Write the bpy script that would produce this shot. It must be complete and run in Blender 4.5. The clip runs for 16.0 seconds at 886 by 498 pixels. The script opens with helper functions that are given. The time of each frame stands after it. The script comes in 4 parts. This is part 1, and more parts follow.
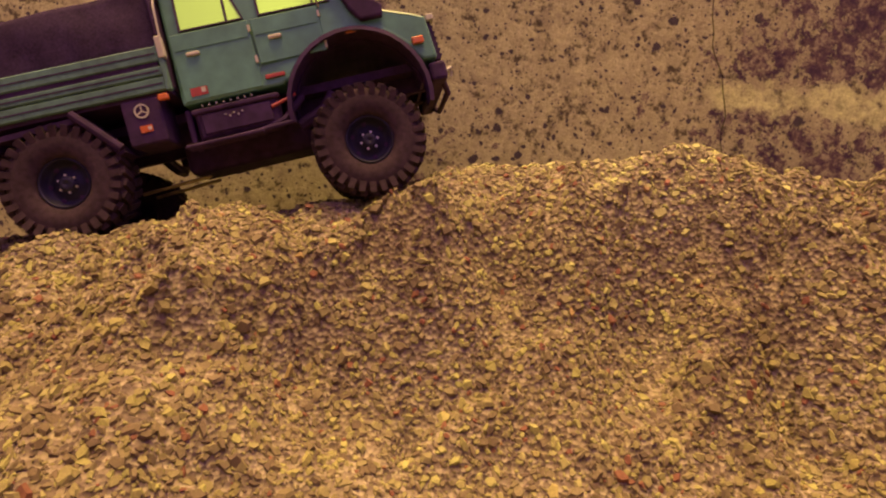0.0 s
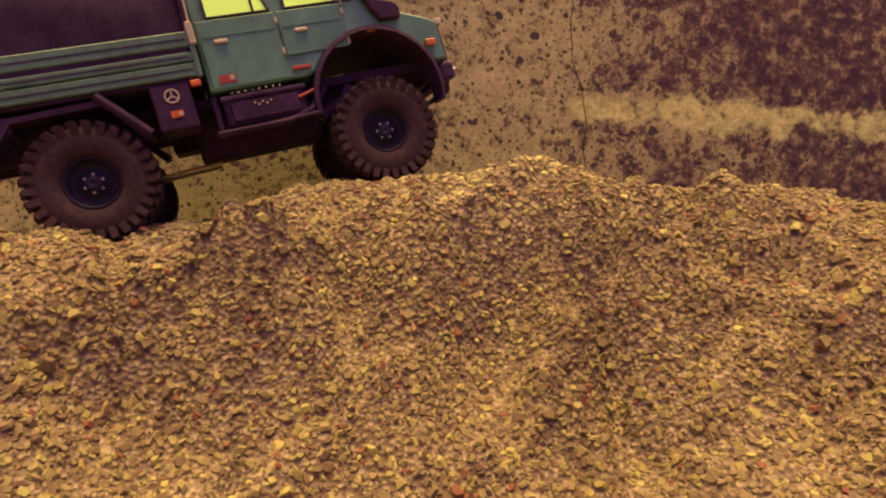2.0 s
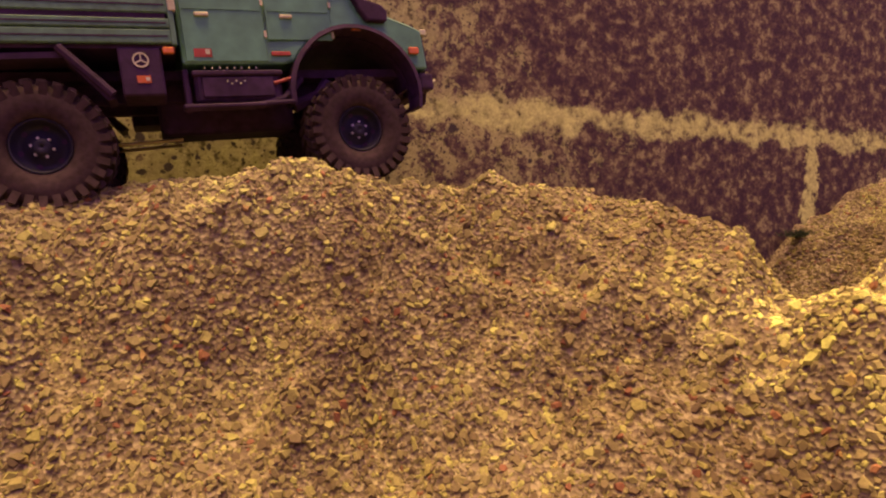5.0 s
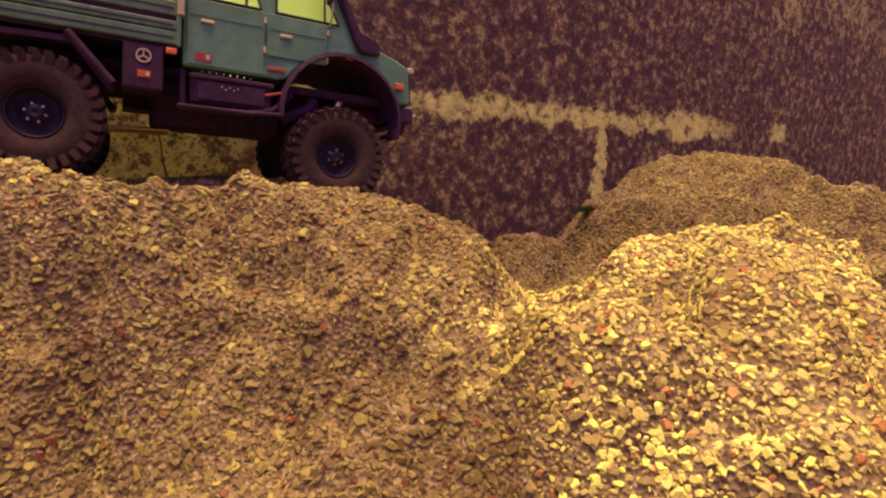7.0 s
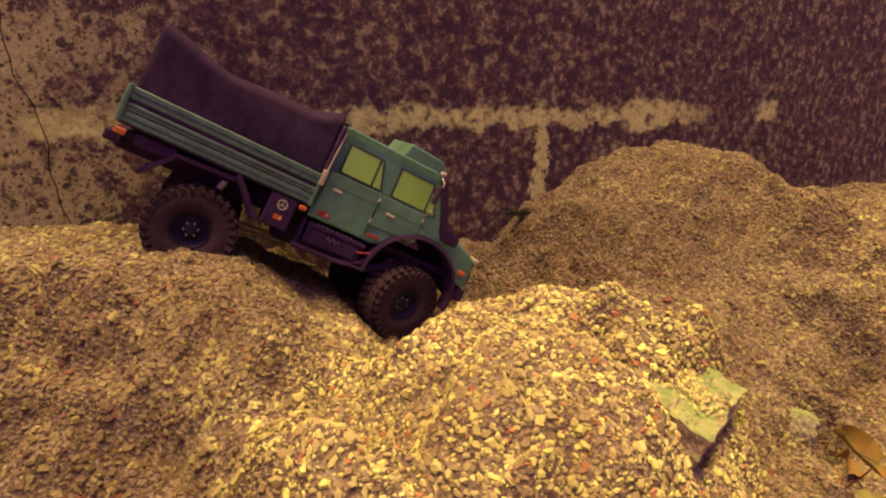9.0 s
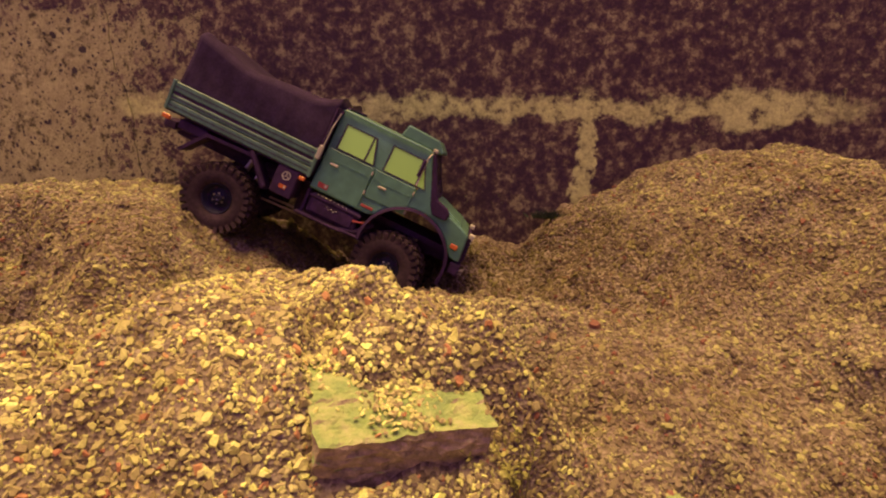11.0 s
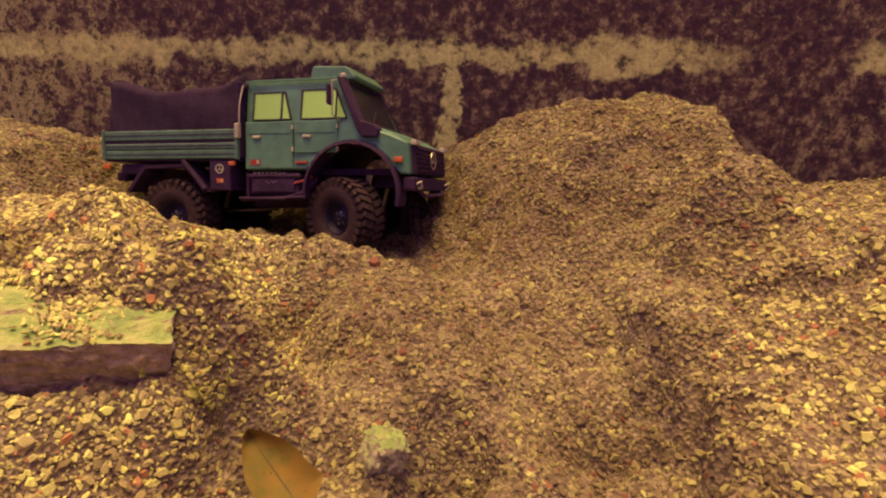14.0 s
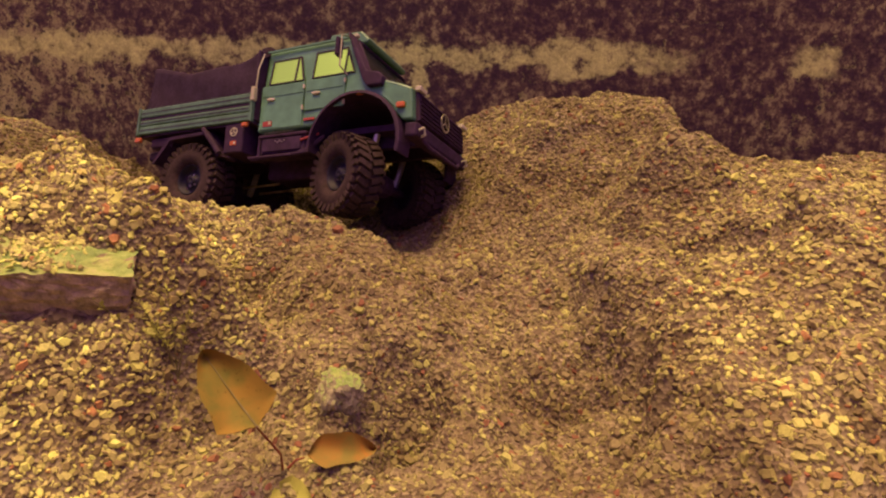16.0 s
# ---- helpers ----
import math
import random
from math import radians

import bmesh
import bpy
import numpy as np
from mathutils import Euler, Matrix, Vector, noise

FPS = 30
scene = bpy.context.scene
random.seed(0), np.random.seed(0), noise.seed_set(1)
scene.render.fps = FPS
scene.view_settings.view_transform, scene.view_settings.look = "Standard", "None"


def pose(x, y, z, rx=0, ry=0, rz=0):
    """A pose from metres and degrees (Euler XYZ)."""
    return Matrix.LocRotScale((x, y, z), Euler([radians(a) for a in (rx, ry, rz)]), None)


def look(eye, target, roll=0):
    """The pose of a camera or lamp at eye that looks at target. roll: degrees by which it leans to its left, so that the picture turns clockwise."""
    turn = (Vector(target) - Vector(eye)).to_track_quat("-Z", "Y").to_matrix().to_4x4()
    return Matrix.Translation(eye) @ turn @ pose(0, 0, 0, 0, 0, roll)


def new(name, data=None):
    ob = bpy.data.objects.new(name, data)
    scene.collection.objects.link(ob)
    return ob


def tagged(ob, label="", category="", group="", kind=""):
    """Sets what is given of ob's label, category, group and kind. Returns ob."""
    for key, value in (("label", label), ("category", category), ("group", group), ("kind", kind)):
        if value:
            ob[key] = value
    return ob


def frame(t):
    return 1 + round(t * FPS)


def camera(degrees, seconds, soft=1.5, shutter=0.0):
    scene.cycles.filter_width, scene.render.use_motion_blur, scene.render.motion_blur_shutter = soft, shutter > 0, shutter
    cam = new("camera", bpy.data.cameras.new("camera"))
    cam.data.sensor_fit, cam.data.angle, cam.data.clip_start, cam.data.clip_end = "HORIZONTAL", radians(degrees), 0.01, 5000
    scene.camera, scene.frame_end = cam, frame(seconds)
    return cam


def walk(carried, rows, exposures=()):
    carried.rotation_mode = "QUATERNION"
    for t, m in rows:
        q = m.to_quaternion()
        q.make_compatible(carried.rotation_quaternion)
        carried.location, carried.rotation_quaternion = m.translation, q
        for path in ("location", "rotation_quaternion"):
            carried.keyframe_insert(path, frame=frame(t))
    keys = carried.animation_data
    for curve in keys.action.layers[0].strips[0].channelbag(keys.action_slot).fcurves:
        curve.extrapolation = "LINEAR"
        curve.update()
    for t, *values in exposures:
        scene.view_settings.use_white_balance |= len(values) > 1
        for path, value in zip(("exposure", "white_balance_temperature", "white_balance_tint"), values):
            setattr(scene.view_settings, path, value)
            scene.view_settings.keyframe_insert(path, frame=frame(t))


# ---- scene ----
cam = camera(75, 16.0, 2.15)
PATH = [
    (0, (0.088, 0.152, 0.593), (0.032, 2.149, 0.506), 4.2),
    (0.5, (0.11, 0.155, 0.594), (0.122, 2.154, 0.509), 3.8),
    (1, (0.133, 0.158, 0.598), (0.218, 2.155, 0.52), 3.1),
    (1.5, (0.157, 0.159, 0.6), (0.318, 2.152, 0.532), 2.8),
    (2, (0.178, 0.158, 0.607), (0.382, 2.147, 0.564), 2.2),
    (2.5, (0.202, 0.161, 0.618), (0.492, 2.14, 0.601), 1.9),
    (3, (0.221, 0.162, 0.618), (0.574, 2.131, 0.589), 2.2),
    (3.5, (0.238, 0.172, 0.622), (0.686, 2.122, 0.593), 1.8),
    (3.7, (0.252, 0.177, 0.625), (0.761, 2.111, 0.612), 1.6),
    (5.8, (0.333, 0.161, 0.637), (1.049, 2.026, 0.539), -0.1),
    (6, (0.343, 0.16, 0.641), (1.1, 2.009, 0.549), -0.4),
    (6.5, (0.38, 0.15, 0.652), (1.282, 1.932, 0.55), -0.9),
    (7, (0.434, 0.119, 0.703), (1.487, 1.801, 0.455), 0.9),
    (7.5, (0.487, 0.1, 0.816), (1.59, 1.719, 0.413), 1.3),
    (8, (0.536, 0.108, 0.91), (1.629, 1.715, 0.44), 0.3),
    (8.5, (0.616, 0.057, 0.898), (1.626, 1.712, 0.408), -0.3),
    (8.7, (0.657, 0.007, 0.899), (1.61, 1.695, 0.406), -0.3),
    (10.8, (1.357, -0.099, 0.85), (1.261, 1.85, 0.415), 0.3),
    (11, (1.407, -0.124, 0.835), (1.252, 1.822, 0.4), 0.5),
    (11.5, (1.555, -0.133, 0.827), (1.329, 1.803, 0.379), 2.3),
    (12, (1.65, -0.102, 0.812), (1.334, 1.823, 0.369), 2.0),
    (12.5, (1.713, -0.094, 0.799), (1.405, 1.819, 0.304), 1.5),
    (13, (1.749, -0.085, 0.79), (1.469, 1.831, 0.29), 1.4),
    (13.5, (1.766, -0.088, 0.78), (1.516, 1.827, 0.259), 1.1),
    (14, (1.774, -0.084, 0.778), (1.541, 1.834, 0.261), 1.5),
    (14.5, (1.78, -0.091, 0.768), (1.564, 1.823, 0.231), 1.5),
    (15, (1.774, -0.126, 0.74), (1.609, 1.797, 0.215), 0.1),
    (15.5, (1.801, -0.144, 0.718), (1.637, 1.795, 0.255), 1.9),
    (16, (1.809, -0.138, 0.676), (1.646, 1.82, 0.303), 2.3),
]
EXPOSURE, KELVIN, TINT = 0.63, 7400, 180
walk(cam, [(t, look(eye, target, roll)) for t, eye, target, roll in PATH],
     [(0, EXPOSURE + 0.03, KELVIN + 250, TINT - 9), (6, EXPOSURE + 0.03, KELVIN + 200, TINT - 6), (8, EXPOSURE - 0.37, KELVIN, TINT), (11, EXPOSURE - 0.45, KELVIN, TINT), (16, EXPOSURE - 0.48, KELVIN, TINT)])

# ---- world and sun ----
SUN_FROM = Vector((-0.07, -0.06, 0.98)).normalized()
world = bpy.data.worlds.new("sky")
scene.world = world
world.use_nodes = True
wn = world.node_tree
sky = wn.nodes.new("ShaderNodeTexSky")
sky.sky_type = "NISHITA"
sky.sun_disc = False
sky.sun_elevation = math.asin(SUN_FROM.z)
sky.sun_rotation = math.atan2(SUN_FROM.x, SUN_FROM.y)
sky.air_density, sky.dust_density, sky.ozone_density = 1.0, 4.0, 0.5
wn.links.new(sky.outputs[0], wn.nodes["Background"].inputs[0])
wn.nodes["Background"].inputs[1].default_value = 0.080
sun = new("sun", bpy.data.lights.new("sun", "SUN"))
sun.data.energy, sun.data.angle, sun.data.color = 4.0, radians(36), (0.45, 1.0, 0.05)
sun.matrix_world = look(SUN_FROM * 5, (0, 0, 0))


# ---- materials ----
def material(name, rough=0.6, metal=0.0):
    m = bpy.data.materials.new(name)
    m.use_nodes = True
    n = m.node_tree.nodes
    b = n["Principled BSDF"]
    b.inputs["Roughness"].default_value = rough
    b.inputs["Metallic"].default_value = metal
    return m, m.node_tree, b


def noise_node(nt, vec, scale, detail=4.0, rough=0.55):
    n = nt.nodes.new("ShaderNodeTexNoise")
    n.inputs["Scale"].default_value, n.inputs["Detail"].default_value = scale, detail
    n.inputs["Roughness"].default_value = rough
    if vec is not None:
        nt.links.new(vec, n.inputs["Vector"])
    return n


def ramp(nt, fac, *stops):
    r = nt.nodes.new("ShaderNodeValToRGB")
    e = r.color_ramp.elements
    while len(e) < len(stops):
        e.new(0.5)
    for el, (p, c) in zip(e, stops):
        el.position = p
        el.color = (*c, 1) if len(c) == 3 else c
    nt.links.new(fac, r.inputs[0])
    return r


def mix(nt, fac, a, b, how="MIX"):
    m = nt.nodes.new("ShaderNodeMix")
    m.data_type, m.blend_type = "RGBA", how
    for sock, v in ((m.inputs[0], fac), (m.inputs[6], a), (m.inputs[7], b)):
        if hasattr(v, "is_output"):
            nt.links.new(v, sock)
        elif isinstance(v, (int, float)):
            sock.default_value = v
        else:
            sock.default_value = (*v, 1)
    return m.outputs[2]


def sums(nt, how, a, b, c=None):
    m = nt.nodes.new("ShaderNodeMath")
    m.operation = how
    for k, v in enumerate((a, b, c)):
        if v is None:
            continue
        if hasattr(v, "is_output"):
            nt.links.new(v, m.inputs[k])
        else:
            m.inputs[k].default_value = v
    return m.outputs[0]


def smooth(nt, v, lo, hi):
    m = nt.nodes.new("ShaderNodeMapRange")
    m.interpolation_type = "SMOOTHSTEP"
    nt.links.new(v, m.inputs[0])
    m.inputs[1].default_value, m.inputs[2].default_value = lo, hi
    return m.outputs[0]


def bump(nt, b, height, strength=0.4, distance=0.002):
    n = nt.nodes.new("ShaderNodeBump")
    n.inputs["Strength"].default_value, n.inputs["Distance"].default_value = strength, distance
    nt.links.new(height, n.inputs["Height"])
    nt.links.new(n.outputs[0], b.inputs["Normal"])


def coords(nt):
    return nt.nodes.new("ShaderNodeTexCoord").outputs["Object"]


def plain(name, color, rough=0.5, metal=0.0, wear=0.25, scale=90.0, depth=0.0003, gloss=0.5):
    """Paint, plastic, rubber or metal with fine dirt and grain."""
    m, nt, b = material(name, rough, metal)
    b.inputs["Specular IOR Level"].default_value = gloss
    v = coords(nt)
    n1, n2 = noise_node(nt, v, scale, 5), noise_node(nt, v, scale * 0.13, 3)
    dark = tuple(c * (1 - wear) for c in color)
    light = tuple(min(1, c * (1 + wear * 0.7)) for c in color)
    c1 = ramp(nt, n1.outputs[0], (0.3, dark), (0.75, light)).outputs[0]
    c2 = ramp(nt, n2.outputs[0], (0.35, (0.72, 0.70, 0.66)), (0.65, (1, 1, 1))).outputs[0]
    nt.links.new(mix(nt, 1.0, c1, c2, "MULTIPLY"), b.inputs["Base Color"])
    r = nt.nodes.new("ShaderNodeMapRange")
    nt.links.new(n2.outputs[0], r.inputs[0])
    r.inputs[3].default_value, r.inputs[4].default_value = min(1, rough + 0.15), max(0.05, rough - 0.1)
    nt.links.new(r.outputs[0], b.inputs["Roughness"])
    bump(nt, b, n1.outputs[0], 0.3, depth)
    return m


def gravel_material():
    """Crushed limestone chips: each chip has its own tone, a few of brick."""
    m, nt, b = material("gravel", 0.88)
    v = coords(nt)
    island = nt.nodes.new("ShaderNodeNewGeometry").outputs["Random Per Island"]
    tone = ramp(nt, island, (0.0, (0.20, 0.145, 0.09)), (0.14, (0.27, 0.21, 0.115)), (0.42, (0.345, 0.305, 0.155)),
                (0.70, (0.42, 0.42, 0.16)), (0.90, (0.50, 0.55, 0.165)), (0.955, (0.58, 0.69, 0.19)),
                (0.965, (0.46, 0.19, 0.10)), (1.0, (0.38, 0.13, 0.07)))
    n1, n2 = noise_node(nt, v, 420, 3), noise_node(nt, v, 6.5, 4)
    grain = ramp(nt, n1.outputs[0], (0.3, (0.78, 0.76, 0.74)), (0.7, (1.12, 1.1, 1.06))).outputs[0]
    damp = ramp(nt, n2.outputs[0], (0.38, (0.76, 0.67, 0.57)), (0.60, (1.08, 1.08, 1.02))).outputs[0]
    c = mix(nt, 1.0, tone.outputs[0], grain, "MULTIPLY")
    c = mix(nt, 1.0, c, damp, "MULTIPLY")
    # paler chips on the heap round the slab, its stronger light painted in
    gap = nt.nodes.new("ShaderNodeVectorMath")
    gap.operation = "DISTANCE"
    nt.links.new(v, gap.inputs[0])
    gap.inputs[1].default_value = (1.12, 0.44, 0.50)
    bright_zone = smooth(nt, sums(nt, "MULTIPLY_ADD", n2.outputs[0], 0.25, sums(nt, "MULTIPLY", gap.outputs["Value"], -1.0)), -0.32, -0.19)
    # the bank at the far end is paler as well, at lower strength
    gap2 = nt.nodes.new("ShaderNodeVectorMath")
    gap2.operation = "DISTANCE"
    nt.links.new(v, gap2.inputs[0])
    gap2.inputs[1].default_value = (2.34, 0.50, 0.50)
    bright_zone2 = smooth(nt, sums(nt, "MULTIPLY_ADD", n2.outputs[0], 0.25, sums(nt, "MULTIPLY", gap2.outputs["Value"], -1.0)), -0.30, -0.10)
    bright_zone = sums(nt, "MAXIMUM", bright_zone, sums(nt, "MULTIPLY", bright_zone2, 0.55))
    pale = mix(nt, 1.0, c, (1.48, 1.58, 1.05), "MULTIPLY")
    # chips outside these zones are set a little darker
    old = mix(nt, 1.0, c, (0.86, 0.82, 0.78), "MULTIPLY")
    # shade painted into the chips before the first heap and along the wall
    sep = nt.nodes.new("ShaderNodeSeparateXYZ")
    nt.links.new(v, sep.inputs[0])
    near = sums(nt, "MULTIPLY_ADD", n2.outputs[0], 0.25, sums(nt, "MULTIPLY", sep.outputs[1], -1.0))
    front_shade = sums(nt, "MULTIPLY", smooth(nt, near, -0.79, -0.57), sums(nt, "SUBTRACT", 1.0, smooth(nt, sep.outputs[0], 0.78, 1.0)))
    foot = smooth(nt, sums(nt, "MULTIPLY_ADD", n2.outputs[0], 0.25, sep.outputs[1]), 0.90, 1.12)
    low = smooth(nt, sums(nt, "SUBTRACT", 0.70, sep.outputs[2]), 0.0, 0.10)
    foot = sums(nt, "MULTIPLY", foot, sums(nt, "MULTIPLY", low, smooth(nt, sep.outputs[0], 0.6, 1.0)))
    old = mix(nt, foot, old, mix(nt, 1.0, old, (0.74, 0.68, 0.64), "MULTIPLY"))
    # chips past x = 1.36 are darkened as well, at part strength
    old = mix(nt, sums(nt, "MULTIPLY", sums(nt, "MAXIMUM", sums(nt, "MAXIMUM", front_shade, foot), sums(nt, "MULTIPLY", smooth(nt, sep.outputs[0], 1.36, 1.50), 0.42)), 0.9), old, mix(nt, 1.0, old, (0.66, 0.57, 0.48), "MULTIPLY"))
    nt.links.new(mix(nt, bright_zone, old, pale), b.inputs["Base Color"])
    bump(nt, b, n1.outputs[0], 0.35, 0.0006)
    return m


def soil_material():
    """Fine grit between and below the chips."""
    m, nt, b = material("grit", 0.95)
    v = coords(nt)
    vor = nt.nodes.new("ShaderNodeTexVoronoi")
    vor.inputs["Scale"].default_value = 190
    nt.links.new(v, vor.inputs["Vector"])
    n1 = noise_node(nt, v, 7, 4)
    bw = nt.nodes.new("ShaderNodeRGBToBW")
    nt.links.new(vor.outputs["Color"], bw.inputs[0])
    c1 = ramp(nt, bw.outputs[0], (0.2, (0.12, 0.075, 0.045)), (0.55, (0.25, 0.18, 0.10)), (0.85, (0.34, 0.27, 0.15))).outputs[0]
    c2 = ramp(nt, n1.outputs[0], (0.35, (0.75, 0.68, 0.62)), (0.65, (1, 1, 1))).outputs[0]
    nt.links.new(mix(nt, 1.0, c1, c2, "MULTIPLY"), b.inputs["Base Color"])
    bump(nt, b, vor.outputs["Distance"], 0.8, 0.004)
    return m


def concrete_material():
    """Old cast concrete: tan and pitted, with black growth, a pale band at the shutter joint and a pale run."""
    m, nt, b = material("concrete", 0.92)
    v = coords(nt)
    sep = nt.nodes.new("ShaderNodeSeparateXYZ")
    nt.links.new(v, sep.inputs[0])
    x, z = sep.outputs[0], sep.outputs[2]
    big, mid = noise_node(nt, v, 2.6, 5, 0.6), noise_node(nt, v, 26, 9, 0.74)
    fine, tiny = noise_node(nt, v, 50, 5, 0.65), noise_node(nt, v, 260, 3)
    edge = noise_node(nt, v, 16, 5, 0.7)
    bare = ramp(nt, mid.outputs[0], (0.3, (0.28, 0.24, 0.10)), (0.5, (0.43, 0.40, 0.155)), (0.72, (0.57, 0.57, 0.22))).outputs[0]
    pits = ramp(nt, fine.outputs[0], (0.33, (0.20, 0.16, 0.13)), (0.46, (1, 1, 1))).outputs[0]
    bare = mix(nt, 1.0, bare, pits, "MULTIPLY")
    # dark pebbles cast into the concrete
    for cells, lo, hi in ((26.0, 0.20, 0.26), (58.0, 0.26, 0.34), (120.0, 0.26, 0.36)):
        warp = mix(nt, 0.03, v, edge.outputs["Color"], "ADD")
        vor = nt.nodes.new("ShaderNodeTexVoronoi")
        vor.inputs["Scale"].default_value = cells
        nt.links.new(warp, vor.inputs["Vector"])
        few = nt.nodes.new("ShaderNodeSeparateColor")
        nt.links.new(vor.outputs["Color"], few.inputs[0])
        spot = sums(nt, "ADD", vor.outputs["Distance"], sums(nt, "MULTIPLY", few.outputs[0], 0.30))
        spot = sums(nt, "ADD", spot, sums(nt, "MULTIPLY_ADD", mid.outputs[0], 0.5, -0.25))
        dark = sums(nt, "SUBTRACT", 1.0, smooth(nt, spot, lo, hi))
        bare = mix(nt, dark, bare, (0.060, 0.042, 0.036))
    # black growth, thicker away from the joint and high up
    high = smooth(nt, z, 0.86, 0.93)
    lower = sums(nt, "MULTIPLY", smooth(nt, x, 0.46, 1.10), sums(nt, "SUBTRACT", 0.86, sums(nt, "MULTIPLY", high, 0.86)))
    side = sums(nt, "MULTIPLY_ADD", smooth(nt, x, 0.40, 0.82), high, lower)
    west = sums(nt, "MULTIPLY", smooth(nt, z, 0.93, 1.12), smooth(nt, x, -0.35, 0.35))
    side = sums(nt, "MAXIMUM", side, sums(nt, "MULTIPLY", west, 0.70))
    amount = sums(nt, "MULTIPLY_ADD", side, 0.50, sums(nt, "MULTIPLY_ADD", big.outputs[0], 1.15, -0.58))
    far = sums(nt, "MULTIPLY", smooth(nt, x, 1.75, 2.6), smooth(nt, z, 0.98, 1.35))
    amount = sums(nt, "MULTIPLY_ADD", far, -0.26, amount)
    level = sums(nt, "ADD", amount, sums(nt, "MULTIPLY_ADD", mid.outputs[0], 1.5, -0.45))
    level = sums(nt, "ADD", level, sums(nt, "MULTIPLY_ADD", fine.outputs[0], 0.5, -0.25))
    growth = smooth(nt, level, 0.46, 0.57)
    # pale band and run with ragged edges
    rag = sums(nt, "MULTIPLY_ADD", edge.outputs[0], 0.13, -0.065)
    dz = sums(nt, "ABSOLUTE", sums(nt, "SUBTRACT", sums(nt, "ADD", z, rag), 0.865), 0)
    patch = sums(nt, "SUBTRACT", 1.0, smooth(nt, sums(nt, "ABSOLUTE", sums(nt, "SUBTRACT", x, 1.99), 0), 0.03, 0.11))
    band = smooth(nt, sums(nt, "SUBTRACT", sums(nt, "MULTIPLY_ADD", patch, 0.026, 0.033), dz), 0.0, 0.022)
    band = sums(nt, "MULTIPLY", band, sums(nt, "ADD", sums(nt, "SUBTRACT", 1.0, smooth(nt, sums(nt, "ADD", x, sums(nt, "MULTIPLY", rag, 3.0)), 2.12, 2.28)), sums(nt, "SUBTRACT", smooth(nt, sums(nt, "ADD", x, rag), 2.42, 2.46), smooth(nt, sums(nt, "ADD", x, rag), 2.50, 2.56))))
    start = smooth(nt, sums(nt, "ADD", x, rag), 0.49, 0.55)
    dx = sums(nt, "ABSOLUTE", sums(nt, "SUBTRACT", sums(nt, "ADD", x, sums(nt, "MULTIPLY", rag, 0.5)), 1.622), 0)
    run = smooth(nt, sums(nt, "SUBTRACT", sums(nt, "MULTIPLY_ADD", fine.outputs[0], 0.07, -0.010), dx), 0.0, 0.014)
    run = sums(nt, "MULTIPLY", run, smooth(nt, sums(nt, "SUBTRACT", 0.92, z), 0.0, 0.04))
    pale = sums(nt, "MAXIMUM", sums(nt, "MULTIPLY", band, start), run)
    gaps = smooth(nt, sums(nt, "ADD", sums(nt, "MULTIPLY", mid.outputs[0], 0.6), sums(nt, "MULTIPLY", fine.outputs[0], 0.4)), 0.36, 0.50)
    pale = sums(nt, "MULTIPLY", pale, gaps)
    black = ramp(nt, fine.outputs[0], (0.42, (0.058, 0.017, 0.034)), (0.54, (0.135, 0.070, 0.052)), (0.64, (0.32, 0.26, 0.12))).outputs[0]
    c = mix(nt, growth, bare, black)
    light = ramp(nt, fine.outputs[0], (0.3, (0.33, 0.34, 0.11)), (0.6, (0.61, 0.66, 0.21))).outputs[0]
    c = mix(nt, pale, c, light)
    grain = ramp(nt, tiny.outputs[0], (0.3, (0.8, 0.79, 0.77)), (0.7, (1.1, 1.09, 1.07))).outputs[0]
    nt.links.new(mix(nt, 1.0, c, grain, "MULTIPLY"), b.inputs["Base Color"])
    bump(nt, b, sums(nt, "ADD", fine.outputs[0], sums(nt, "MULTIPLY", mid.outputs[0], 1.5)), 0.6, 0.004)
    return m


def slab_material(name, dull, low=0.45):
    """Broken stone with green algae on its upper side."""
    m, nt, b = material(name, 0.93)
    v = coords(nt)
    sep = nt.nodes.new("ShaderNodeSeparateXYZ")
    nt.links.new(nt.nodes.new("ShaderNodeNewGeometry").outputs["Normal"], sep.inputs[0])
    n1, n2, n3 = noise_node(nt, v, 70, 6, 0.7), noise_node(nt, v, 26, 7, 0.7), noise_node(nt, v, 260, 3)
    rock = ramp(nt, n1.outputs[0], (0.3, tuple(0.3 * k for k in dull)), (0.5, tuple(0.7 * k for k in dull)), (0.7, tuple(1.15 * k for k in dull))).outputs[0]
    algae = ramp(nt, n2.outputs[0], (0.34, (0.11, 0.25, 0.07)), (0.47, (0.18, 0.35, 0.07)), (0.56, (0.30, 0.42, 0.10)), (0.66, (0.42, 0.43, 0.17)), (0.76, (0.52, 0.48, 0.24))).outputs[0]
    up = smooth(nt, sums(nt, "ADD", sep.outputs[2], sums(nt, "MULTIPLY_ADD", n1.outputs[0], 0.5, -0.25)), low, low + 0.25)
    nt.links.new(mix(nt, up, rock, algae), b.inputs["Base Color"])
    bump(nt, b, sums(nt, "ADD", n1.outputs[0], n3.outputs[0]), 0.8, 0.003)
    return m


